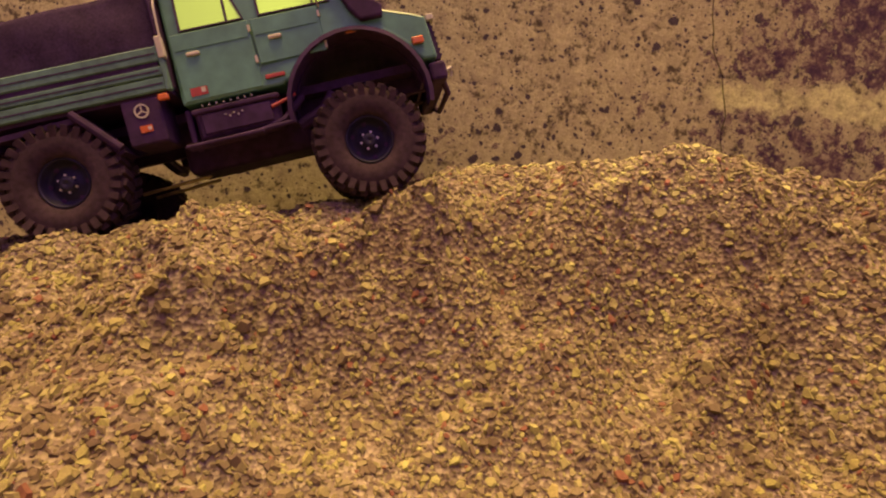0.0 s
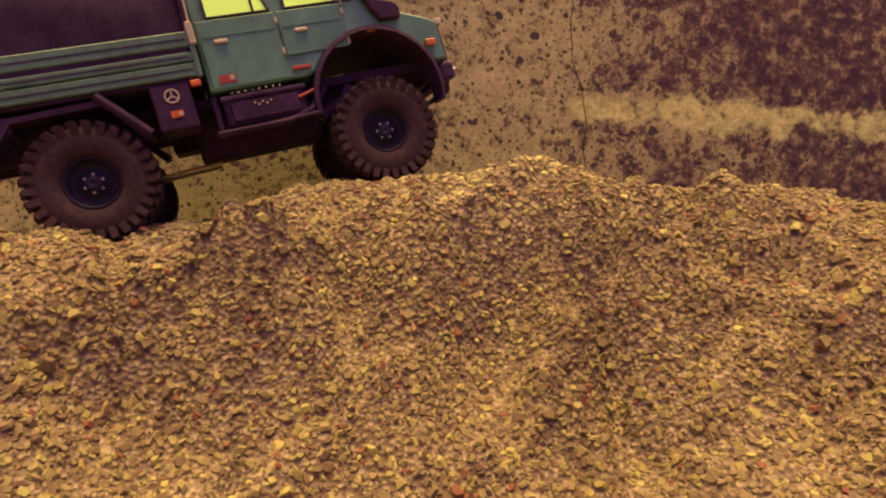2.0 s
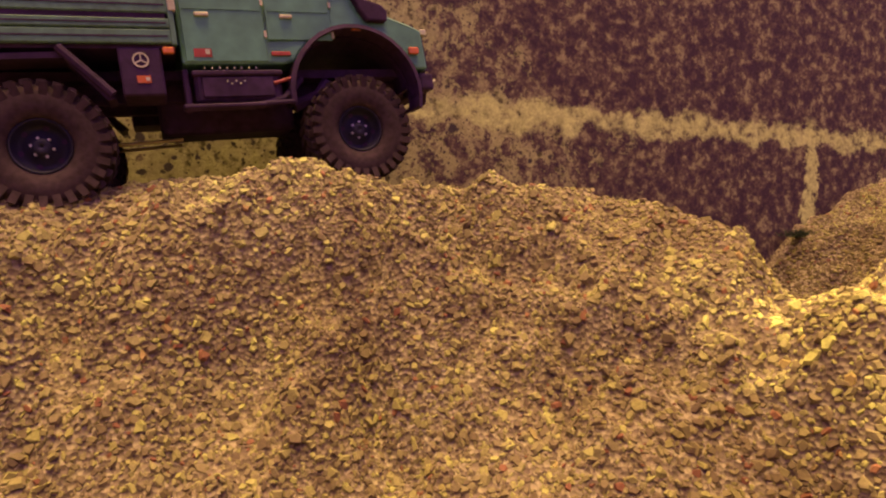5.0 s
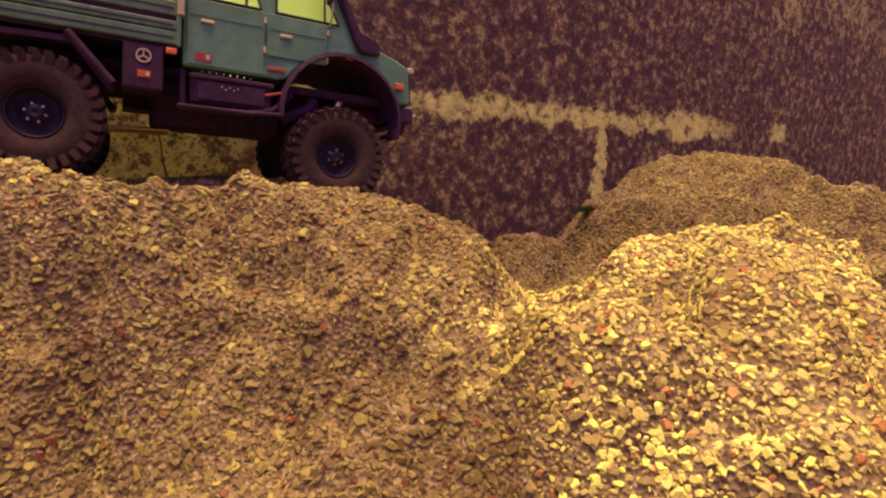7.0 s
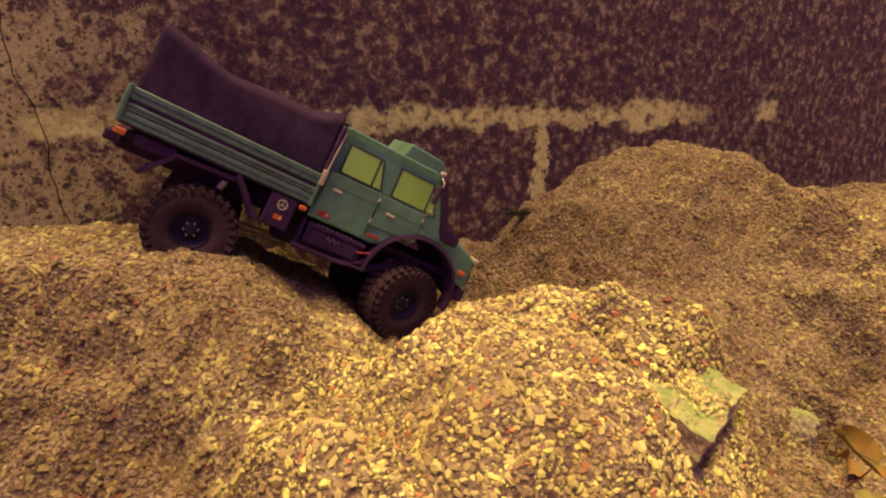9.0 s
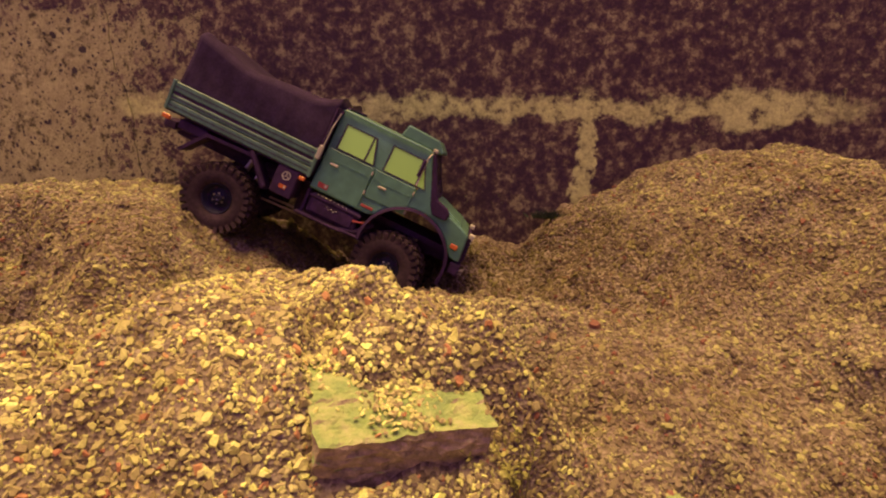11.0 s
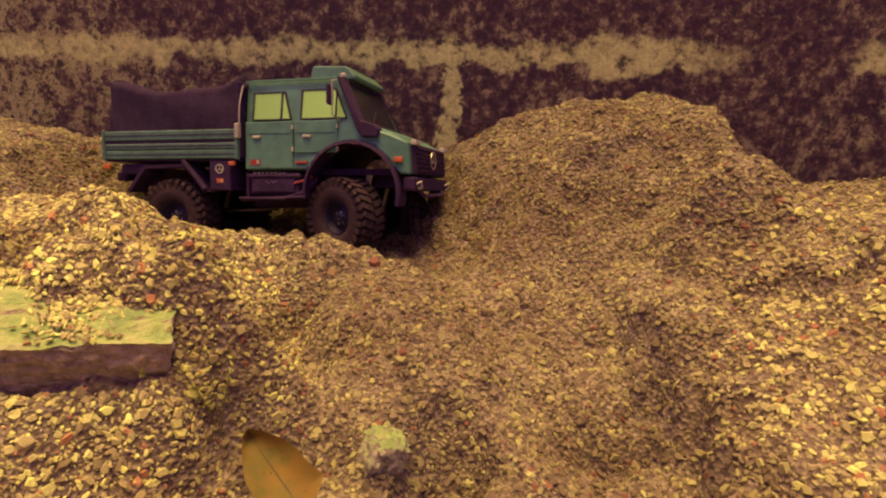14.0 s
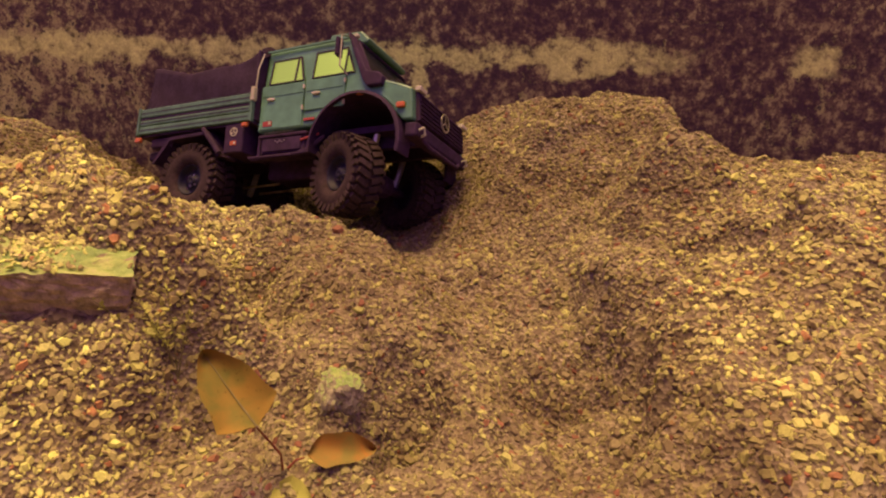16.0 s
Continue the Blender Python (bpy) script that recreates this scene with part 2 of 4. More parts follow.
def leaf_material(name, a, c):
    m, nt, b = material(name, 0.8)
    b.inputs["Specular IOR Level"].default_value = 0.25
    v = coords(nt)
    n1, n2 = noise_node(nt, v, 38, 4), noise_node(nt, v, 240, 3)
    col = ramp(nt, n1.outputs[0], (0.35, a), (0.65, c)).outputs[0]
    spot = ramp(nt, n2.outputs[0], (0.26, (0.35, 0.22, 0.12)), (0.34, (1, 1, 1))).outputs[0]
    nt.links.new(mix(nt, 1.0, col, spot, "MULTIPLY"), b.inputs["Base Color"])
    b.inputs["Transmission Weight"].default_value = 0.0
    b.inputs["Subsurface Weight"].default_value = 0.0
    bump(nt, b, n1.outputs[0], 0.3, 0.002)
    return m


GRAVEL, GRIT, CONCRETE, SLAB = gravel_material(), soil_material(), concrete_material(), slab_material("mossy_stone", (0.58, 0.42, 0.24))
GREYSTONE = slab_material("grey_stone", (0.52, 0.46, 0.27), 0.50)
GREEN = plain("green_paint", (0.010, 0.275, 0.180), 0.34, 0, 0.18, 60)
BEDGREEN = plain("weathered_green_paint", (0.022, 0.195, 0.135), 0.5, 0, 0.3, 120)
BLACK = plain("black_plastic", (0.064, 0.024, 0.068), 0.75, 0, 0.35, gloss=0.22)
RUBBER = plain("tyre_rubber", (0.066, 0.034, 0.038), 0.9, 0, 0.4, 140, 0.0006, 0.2)
CLOTH = plain("tarpaulin", (0.055, 0.028, 0.058), 0.95, 0, 0.3, 300, 0.0005, 0.1)
RIM = plain("rim_paint", (0.016, 0.013, 0.036), 0.55, 0.0, 0.3, gloss=0.3)
STEEL = plain("bare_steel", (0.62, 0.60, 0.55), 0.35, 0.9, 0.15)
BRASS = plain("brass_rod", (0.60, 0.48, 0.20), 0.35, 0.9, 0.2)
ORANGE = plain("orange_lens", (0.80, 0.16, 0.02), 0.25, 0, 0.15)
RED = plain("red_mark", (0.50, 0.06, 0.03), 0.5, 0, 0.2)
CREAM = plain("cream_mark", (0.52, 0.50, 0.36), 0.5, 0, 0.15)
# reflected sky's colour is painted in as a lime metal tint
GLASS, _, _b = material("tinted_mirror_glass", 0.44, 1.0)
_b.inputs["Base Color"].default_value = (0.24, 1.0, 0.12, 1)
DARKGLASS, _, _b = material("dark_windscreen", 0.22)
_b.inputs["Specular IOR Level"].default_value = 0.12
_b.inputs["Base Color"].default_value = (0.02, 0.02, 0.025, 1)


# ---- mesh helpers ----
def thing(name, label, category, group="", kind="", at=None):
    return tagged(new(name, at), label, category, group, kind)


def part(name, bm, mat, parent=None, label="", smooth_faces=False):
    me = bpy.data.meshes.new(name)
    bmesh.ops.recalc_face_normals(bm, faces=bm.faces)
    bm.to_mesh(me)
    bm.free()
    me.materials.append(mat)
    if smooth_faces:
        for p in me.polygons:
            p.use_smooth = True
    ob = new(name, me)
    ob.parent = parent
    if label:
        ob["label"] = label
    return ob


def box(x0, x1, y0, y1, z0, z1, bevel=0.0, segs=1, bm=None):
    bm = bm or bmesh.new()
    got = bmesh.ops.create_cube(bm, size=1, matrix=Matrix.LocRotScale(((x0 + x1) / 2, (y0 + y1) / 2, (z0 + z1) / 2), None, (x1 - x0, y1 - y0, z1 - z0)))
    if bevel:
        edges = list({e for v in got["verts"] for e in v.link_edges})
        bmesh.ops.bevel(bm, geom=edges, offset=bevel, segments=segs, affect="EDGES", profile=0.5)
    return bm


def prism(outline, y0, y1, bevel=0.0, bm=None, tuck=0.0):
    """A solid from an outline of (x, z), reaching from y0 to y1; tuck moves upper points inwards."""
    bm = bm or bmesh.new()
    zs = [z for _, z in outline]
    lo, hi = min(zs), max(zs)
    def inset(z):
        return tuck * max(0.0, (z - lo) / (hi - lo) - 0.45) / 0.55
    a = [bm.verts.new((x, y0 + inset(z), z)) for x, z in outline]
    b = [bm.verts.new((x, y1 - inset(z), z)) for x, z in outline]
    n = len(outline)
    faces = [bm.faces.new(a), bm.faces.new(b[::-1])]
    faces += [bm.faces.new((a[i], b[i], b[(i + 1) % n], a[(i + 1) % n])) for i in range(n)]
    bmesh.ops.recalc_face_normals(bm, faces=faces)
    if bevel:
        edges = list({e for f in faces for e in f.edges})
        bmesh.ops.bevel(bm, geom=edges, offset=bevel, segments=2, affect="EDGES", profile=0.5, clamp_overlap=True)
    return bm


def tube(points, radius, bm=None, sides=8):
    """A round bar along points."""
    bm = bm or bmesh.new()
    pts = [Vector(p) for p in points]
    rings = []
    for i, p in enumerate(pts):
        d = (pts[min(i + 1, len(pts) - 1)] - pts[max(i - 1, 0)]).normalized()
        s = d.orthogonal().normalized() if abs(d.z) > 0.9 else d.cross(Vector((0, 0, 1))).normalized()
        u = s.cross(d)
        r = radius[i] if isinstance(radius, (list, tuple)) else radius
        rings.append([bm.verts.new(p + r * (math.cos(k * math.tau / sides) * s + math.sin(k * math.tau / sides) * u)) for k in range(sides)])
    for a, b in zip(rings, rings[1:]):
        for k in range(sides):
            bm.faces.new((a[k], a[(k + 1) % sides], b[(k + 1) % sides], b[k]))
    bm.faces.new(rings[0][::-1]), bm.faces.new(rings[-1])
    return bm


def lathe(profile, sides=40, bm=None):
    """A solid of turning round the y axis from a closed profile of (radius, y)."""
    bm = bm or bmesh.new()
    rings = []
    for k in range(sides):
        c, s = math.cos(k * math.tau / sides), math.sin(k * math.tau / sides)
        rings.append([bm.verts.new((r * c, y, r * s)) for r, y in profile])
    n = len(profile)
    for k in range(sides):
        a, b = rings[k], rings[(k + 1) % sides]
        for i in range(n):
            bm.faces.new((a[i], a[(i + 1) % n], b[(i + 1) % n], b[i]))
    return bm


# ---- ground: a heap of gravel against the wall ----
# x, y, height, half length, half width, turn, steepness
HEAPS = [
    (0.434, 1.095, 0.318, 0.661, 0.317, 8, 1.71),
    (-0.476, 0.899, 0.176, 0.359, 0.322, 16, 0.91),
    (0.785, 0.770, 0.251, 0.250, 0.203, 33, 0.91),
    (1.189, 0.503, 0.292, 0.202, 0.212, 6, 1.70),
    (0.945, 0.361, 0.225, 0.118, 0.204, -13, 1.18),
    (1.918, 1.212, 0.389, 0.400, 0.247, 28, 1.48),
    (1.945, 0.869, 0.160, 0.232, 0.174, 26, 2.09),
    (2.126, 0.577, 0.145, 0.292, 0.160, 87, 1.79),
    (1.616, 0.686, 0.175, 0.156, 0.219, 24, 1.07),
    (2.474, 0.782, 0.332, 0.354, 0.495, 32, 1.49),
    (1.299, 0.825, 0.181, 0.204, 0.205, 12, 1.37),
    (1.427, 1.224, 0.184, 0.229, 0.119, 10, 1.69),
]
HOLLOWS = [
    (0.829, 0.675, 0.110, 0.096, 0.119, -36, 0.79),
    (-0.162, 0.693, 0.131, 0.111, 0.146, 0, 0.80),
    (0.057, 0.777, 0.151, 0.148, 0.045, 6, 0.88),
    (1.806, 0.524, 0.025, 0.160, 0.060, 120, 0.97),
    (1.431, 0.520, 0.212, 0.076, 0.043, 11, 1.08),
    (0.981, 0.771, 0.052, 0.055, 0.195, -5, 1.11),
    (0.823, 0.484, 0.178, 0.082, 0.095, 10, 1.36),
    (0.437, 0.823, 0.162, 0.193, 0.084, 1, 1.21),
    (1.922, 0.651, 0.108, 0.121, 0.079, -3, 1.18),
    (1.048, 0.657, 0.086, 0.144, 0.060, 32, 1.18),
    (2.106, 1.002, 0.097, 0.052, 0.125, 12, 0.98),
    (1.434, 0.751, 0.051, 0.159, 0.048, -4, 0.80),
    (0.117, 0.884, 0.070, 0.249, 0.079, 4, 1.08),
    (1.265, 0.468, -0.090, 0.058, 0.086, 36, 2.92),
]
LUMPS = [
    (1.276, 0.479, 0.115, 0.060, 0.077, 4, 0.81),
    (0.318, 0.802, -0.132, 0.076, 0.053, 16, 1.23),
    (1.716, 0.496, -0.114, 0.047, 0.062, -1, 1.14),
    (0.130, 0.788, -0.084, 0.045, 0.045, 5, 1.09),
    (1.110, 0.302, 0.082, 0.059, 0.067, 5, 1.02),
    (0.532, 0.834, -0.133, 0.068, 0.045, -16, 1.35),
    (1.475, 1.178, -0.086, 0.070, 0.065, 5, 1.04),
    (0.436, 0.783, -0.128, 0.040, 0.067, 9, 0.77),
    (1.404, 0.598, -0.026, 0.045, 0.062, -1, 1.02),
    (1.415, 0.427, 0.093, 0.044, 0.042, 6, 1.14),
    (1.254, 0.394, -0.074, 0.045, 0.045, 11, 1.14),
    (1.870, 0.686, -0.046, 0.084, 0.111, 4, 0.91),
    (2.079, 0.783, 0.051, 0.065, 0.053, 6, 1.18),
    (1.353, 0.608, 0.072, 0.045, 0.083, 14, 1.19),
]
WEST_BANK = [(-0.290, 0.790, 0.050, 0.190, 0.062, 5, 1.20)]
WALL_Y = 1.229


def lie(x, y):
    """The ground's height without its small lumps (arrays or numbers)."""
    z = 0.3098 + 0.0822 * (np.clip(y, -0.6, 1.3) - 0.5)
    for cx, cy, h, a, b, turn, steep in HEAPS + HOLLOWS + LUMPS + WEST_BANK:
        c, s = math.cos(radians(turn)), math.sin(radians(turn))
        dx, dy = x - cx, y - cy
        q = ((c * dx + s * dy) / a) ** 2 + ((c * dy - s * dx) / b) ** 2
        z = z + h * np.exp(-(q + 1e-9) ** steep)
    return z


# slumped scarps: from x, y to x, y with the high side on the left hand; drop, reach
SCARPS = [
    (0.255, 0.842, 0.345, 0.838, 0.042, 0.045), (0.335, 0.838, 0.450, 0.812, 0.048, 0.040),
    (0.462, 0.835, 0.436, 0.735, 0.048, 0.035), (-0.080, 0.745, 0.088, 0.790, 0.048, 0.050),
    (0.052, 0.735, 0.098, 0.845, 0.042, 0.035), (-0.200, 0.655, -0.045, 0.738, 0.048, 0.045),
    (0.455, 0.792, 0.560, 0.782, 0.034, 0.030), (0.575, 0.818, 0.690, 0.752, 0.050, 0.035),
    (0.620, 0.728, 0.750, 0.640, 0.048, 0.040), (1.930, 0.735, 1.980, 0.600, 0.058, 0.060),
    (1.972, 0.620, 2.020, 0.460, 0.070, 0.060), (2.055, 0.695, 2.210, 0.600, 0.038, 0.045),
    (0.690, 0.672, 0.560, 0.700, -0.028, 0.035),
]
rng = np.random.default_rng(7)
WAVES = [(rng.uniform(0, math.tau), k, rng.uniform(0, math.tau), a) for k, a in
         [(26, 0.0030)] * 4 + [(52, 0.0048)] * 5 + [(100, 0.0037)] * 6 + [(170, 0.0013)] * 5]


def ease(v, lo, hi):
    t = np.clip((v - lo) / (hi - lo), 0, 1)
    return t * t * (3 - 2 * t)


def height(x, y):
    x, y = np.asarray(x, float), np.asarray(y, float)
    z = lie(x, y)
    slope = np.clip(np.hypot((lie(x + 0.01, y) - lie(x - 0.01, y)) / 0.02, (lie(x, y + 0.01) - lie(x, y - 0.01)) / 0.02) / 1.2, 0, 1)
    rough = 0.45 + 0.55 * slope
    u = x + 0.02 * np.sin(31 * y + 1.3) + 0.013 * np.sin(57 * x + 23 * y)
    w = y + 0.02 * np.sin(27 * x + 0.4) + 0.013 * np.sin(49 * y - 31 * x)
    for turn, k, phase, a in WAVES:
        z = z + rough * a * np.sin(k * (u * math.cos(turn) + w * math.sin(turn)) + phase)
    for x0, y0, x1, y1, drop, reach in SCARPS:
        long = math.hypot(x1 - x0, y1 - y0)
        ex, ey = (x1 - x0) / long, (y1 - y0) / long
        along, off = (x - x0) * ex + (y - y0) * ey, (y - y0) * ex - (x - x0) * ey
        off = off + 0.007 * np.sin(70 * along + 9 * x0) + 0.005 * np.sin(163 * along + 5) + 0.003 * np.sin(331 * along)
        held = ease(along, -0.02, 0.03) * (1 - ease(along, long - 0.03, long + 0.02))
        z = z + 0.5 * drop * held * (np.tanh(off / 0.004) - 0.7) * np.exp(-np.abs(off) / reach)
    return z


def ground_sheet():
    def axis(lo, hi, step, far):
        core = np.arange(lo, hi + step / 2, step)
        out = np.array([0.05, 0.12, 0.25, 0.5, 1, 2, 5, 12, 30, 80, 200, far])
        return np.r_[lo - out[::-1], core, hi + out]
    xs, ys = axis(-0.9, 2.8, 0.0075, 600), axis(-0.5, 1.26, 0.0065, 600)
    X, Y = np.meshgrid(xs, ys)
    edge = np.clip(np.maximum.reduce([-0.9 - X, X - 2.8, -0.5 - Y, Y - 1.26]) / 0.8, 0, 1)
    Z = height(np.clip(X, -1.2, 3.1), np.clip(Y, -0.8, 1.3)) * (1 - edge) + 0.25 * edge
    nx, ny = len(xs), len(ys)
    me = bpy.data.meshes.new("ground")
    me.vertices.add(nx * ny)
    me.vertices.foreach_set("co", np.stack([X, Y, Z], -1).ravel())
    i = (np.arange(ny - 1)[:, None] * nx + np.arange(nx - 1)).ravel()
    quads = np.stack([i, i + 1, i + nx + 1, i + nx], -1)
    fill(me, quads.ravel(), np.full(len(quads), 4))
    me.materials.append(GRIT)
    for p in me.polygons:
        p.use_smooth = True
    return tagged(new("ground", me), "heaped ground of brown gravel grit", "ground", kind="structure")


def fill(me, loops, sizes):
    me.loops.add(len(loops))
    me.loops.foreach_set("vertex_index", loops)
    me.polygons.add(len(sizes))
    me.polygons.foreach_set("loop_start", np.r_[0, np.cumsum(sizes)[:-1]])
    me.polygons.foreach_set("loop_total", sizes)
    me.polygons.foreach_set("use_smooth", np.zeros(len(sizes), bool))
    me.update(calc_edges=True)


def chips(name, x, y, size, label, seed, sides=5, lift=0.25, onto=None):
    """Angular flat chips of crushed stone, lying on the ground at x, y, joined into one mesh."""
    r = np.random.default_rng(seed)
    n = len(x)
    e = 0.008
    z = height(x, y) if onto is None else onto(x, y)
    gx, gy = (height(x + e, y) - height(x - e, y)) / (2 * e), (height(x, y + e) - height(x, y - e)) / (2 * e)
    up = np.stack([-gx, -gy, np.ones(n)], -1)
    up /= np.linalg.norm(up, axis=1, keepdims=True)
    up += r.normal(0, 0.27, (n, 3))
    up /= np.linalg.norm(up, axis=1, keepdims=True)
    side = np.cross(up, r.normal(0, 1, (n, 3)))
    side /= np.linalg.norm(side, axis=1, keepdims=True)
    other = np.cross(up, side)
    long, thick = r.uniform(0.42, 0.92, n), r.uniform(0.12, 0.33, n)
    ang = (np.arange(sides) + r.uniform(-0.32, 0.32, (n, sides))) * math.tau / sides
    rad = r.uniform(0.72, 1.08, (n, sides)) * size[:, None] / 2
    lower = np.stack([rad * np.cos(ang), rad * np.sin(ang) * long[:, None], -0.5 * (thick * size)[:, None] * r.uniform(0.6, 1.1, (n, sides))], -1)
    cut = r.uniform(0.55, 0.9, (n, sides))
    upper = np.stack([rad * cut * np.cos(ang), rad * cut * np.sin(ang) * long[:, None], 0.5 * (thick * size)[:, None] * r.uniform(0.6, 1.1, (n, sides))], -1)
    local = np.concatenate([lower, upper], 1)
    base = np.stack([x, y, z], -1) + up * (lift * thick * size)[:, None]
    world_co = base[:, None] + local[..., :1] * side[:, None] + local[..., 1:2] * other[:, None] + local[..., 2:] * up[:, None]
    k = sides
    one = [list(range(k))[::-1], list(range(k, 2 * k))] + [[i, (i + 1) % k, k + (i + 1) % k, k + i] for i in range(k)]
    flat = np.array([v for f in one for v in f])
    me = bpy.data.meshes.new(name)
    me.vertices.add(n * 2 * k)
    me.vertices.foreach_set("co", world_co.ravel())
    fill(me, (flat[None] + (np.arange(n) * 2 * k)[:, None]).ravel(), np.tile([len(f) for f in one], n))
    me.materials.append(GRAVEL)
    return tagged(new(name, me), label, "gravel", kind="stuff")


def scatter(x0, x1, y0, y1, step, seed, keep=1.0):
    r = np.random.default_rng(seed)
    gx, gy = np.meshgrid(np.arange(x0, x1, step), np.arange(y0, y1, step))
    x, y = gx.ravel() + r.uniform(-0.6, 0.6, gx.size) * step, gy.ravel() + r.uniform(-0.6, 0.6, gx.size) * step
    # steep faces need more chips for the same look
    e = 0.006
    slope = np.hypot((height(x + e, y) - height(x - e, y)) / (2 * e), (height(x, y + e) - height(x, y - e)) / (2 * e))
    sx, sy = x - 1.302, y - 0.460
    c, sn = math.cos(radians(26)), math.sin(radians(26))
    u, w = c * sx + sn * sy, c * sy - sn * sx
    clear = ~((np.abs(u) < 0.088) & (w > -0.060) & (w < 0.050) & (height(x, y) < 0.540 + 0.38 * w))
    ok = clear & (r.uniform(0, 1, x.size) < keep * np.sqrt(1 + slope ** 2) / 2.4) & (y < WALL_Y - 0.004)
    return x[ok], y[ok]


def gravel():
    x, y = scatter(-0.65, 2.60, 0.05, 1.21, 0.0041, 3)
    r = np.random.default_rng(4)
    size = np.clip(r.lognormal(math.log(0.0085), 0.38, len(x)), 0.0042, 0.019)
    chips("gravel", x, y, size, "crushed tan limestone gravel chips, heaped loose", 5)
    x, y = scatter(-0.75, 2.65, 0.05, 1.21, 0.0105, 13)
    size = np.clip(np.random.default_rng(14).lognormal(math.log(0.0125), 0.22, len(x)), 0.008, 0.021)
    keep = np.random.default_rng(15).uniform(0, 1, len(x)) < 0.22
    chips("gravel", x[keep], y[keep], size[keep], "larger tan stone chips strewn over the gravel", 16, 6, 0.45)
    x, y = scatter(-0.4, 2.5, 0.2, 1.21, 0.0068, 23)
    size = np.random.default_rng(24).uniform(0.003, 0.0055, len(x))
    chips("gravel", x, y, size, "fine stone splinters between the gravel chips", 25, 4, 0.9)


# ---- the concrete wall ----
def crack_x(z):
    return 0.537 - 0.10 * (z - 0.86) + 0.010 * math.sin(9 * z + 1) + 0.006 * math.sin(31 * z) + 0.003 * math.sin(83 * z + 2)


def wall_panel(name, edge, far, label):
    """One cast panel, 0.25 m thick, with a ragged broken edge."""
    bm = bmesh.new()
    zs = [-0.3 + 0.025 * i for i in range(77)]
    rows = []
    for z in zs:
        e = edge(z)
        rows.append([bm.verts.new(p) for p in ((e, WALL_Y, z), (far, WALL_Y, z), (far, WALL_Y + 0.25, z), (e, WALL_Y + 0.25, z))])
    for a, b in zip(rows, rows[1:]):
        for k in range(4):
            bm.faces.new((a[k], a[(k + 1) % 4], b[(k + 1) % 4], b[k]))
    bm.faces.new(rows[0]), bm.faces.new(rows[-1][::-1])
    return tagged(part(name, bm, CONCRETE), label, "wall", kind="structure")


# ---- the truck ----
# metres in the truck's own space: x ahead, y away from its right side, z up from the rear door's handle
WHEEL_R, WHEEL_W = 0.070, 0.056
REAR_X, FRONT_X, AXLE_Z = -0.180, 0.177, -0.1425
W = 0.212


def wheel_parts(parent, out):
    """Tyre, rim and bolts under an axis; out is -1 on the right side, 1 on the left."""
    r, w = WHEEL_R - 0.0035, WHEEL_W / 2
    tyre = part("tyre", lathe([(0.0290, -w * 0.66), (0.034, -w * 0.90), (0.042, -w), (0.056, -w * 1.02), (r - 0.004, -w * 0.86), (r, -w * 0.62),
                               (r, w * 0.62), (r - 0.004, w * 0.86), (0.056, w * 1.02), (0.042, w), (0.034, w * 0.90), (0.0290, w * 0.66)], 48), RUBBER, parent,
                "dusty brown-black rubber tyre with chunky lugs", True)
    bm = bmesh.new()
    count = 29
    for k in range(count):
        for s in (-1, 1):
            a = (k + (0.25 if s > 0 else -0.25)) * math.tau / count
            m = Matrix.Rotation(-a, 4, "Y") @ Matrix.Translation((r + 0.0012, s * w * 0.47, 0)) @ Matrix.Rotation(s * 0.35, 4, "X")
            got = bmesh.ops.create_cube(bm, size=1, matrix=m @ Matrix.Diagonal((0.0066, w * 0.80, 0.0090, 1)))
            m = Matrix.Rotation(-a, 4, "Y") @ Matrix.Translation((r - 0.0085, s * w * 0.95, 0)) @ Matrix.Rotation(s * 0.22, 4, "Z")
            bmesh.ops.create_cube(bm, size=1, matrix=m @ Matrix.Diagonal((0.0190, 0.0056, 0.0078, 1)))
    part("tread", bm, RUBBER, tyre)
    rim = part("rim", lathe([(0.0300, -w * 0.72), (0.0285, -w * 0.78), (0.027, -w * 0.66), (0.0245, -w * 0.35), (0.019, -w * 0.25), (0.016, -w * 0.40),
                             (0.010, -w * 0.42), (0.0085, -w * 0.62), (0.001, -w * 0.62), (0.001, w * 0.5), (0.027, w * 0.6), (0.0300, w * 0.72)], 40), RIM, parent,
               "dark blue-grey painted steel rim", True)
    rim.matrix_basis = Matrix.Scale(-1, 4, (0, 1, 0)) @ Matrix.Identity(4) if out > 0 else Matrix.Identity(4)
    for k in range(6):
        a = (k + 0.5) * math.tau / 6
        b = bmesh.new()
        bmesh.ops.create_cone(b, segments=6, radius1=0.0019, radius2=0.0016, depth=0.003, cap_ends=True,
                              matrix=Matrix.Translation((0.0105 * math.cos(a), out * w * 0.46, 0.0105 * math.sin(a))) @ Matrix.Rotation(math.pi / 2, 4, "X"))
        part("bolt", b, STEEL, rim if out < 0 else parent, "bright steel bolt")
        # rim hole drawn as a black disc, its shade put into the colour
        b = bmesh.new()
        bmesh.ops.create_cone(b, segments=10, radius1=0.0028, radius2=0.0031, depth=0.0015, cap_ends=True,
                              matrix=Matrix.Translation((0.0215 * math.cos(a + 0.5), out * w * 0.31, 0.0215 * math.sin(a + 0.5))) @ Matrix.Rotation(math.pi / 2, 4, "X"))
        part("hole_disc", b, BLACK, rim if out < 0 else parent)


def wheel(name, parent, x, y, out):
    w = new(name)
    w.parent = parent
    w.matrix_basis = pose(x, y, AXLE_Z)
    w["label"] = "off-road wheel with a dusty lugged tyre"
    wheel_parts(w, out)
    return w


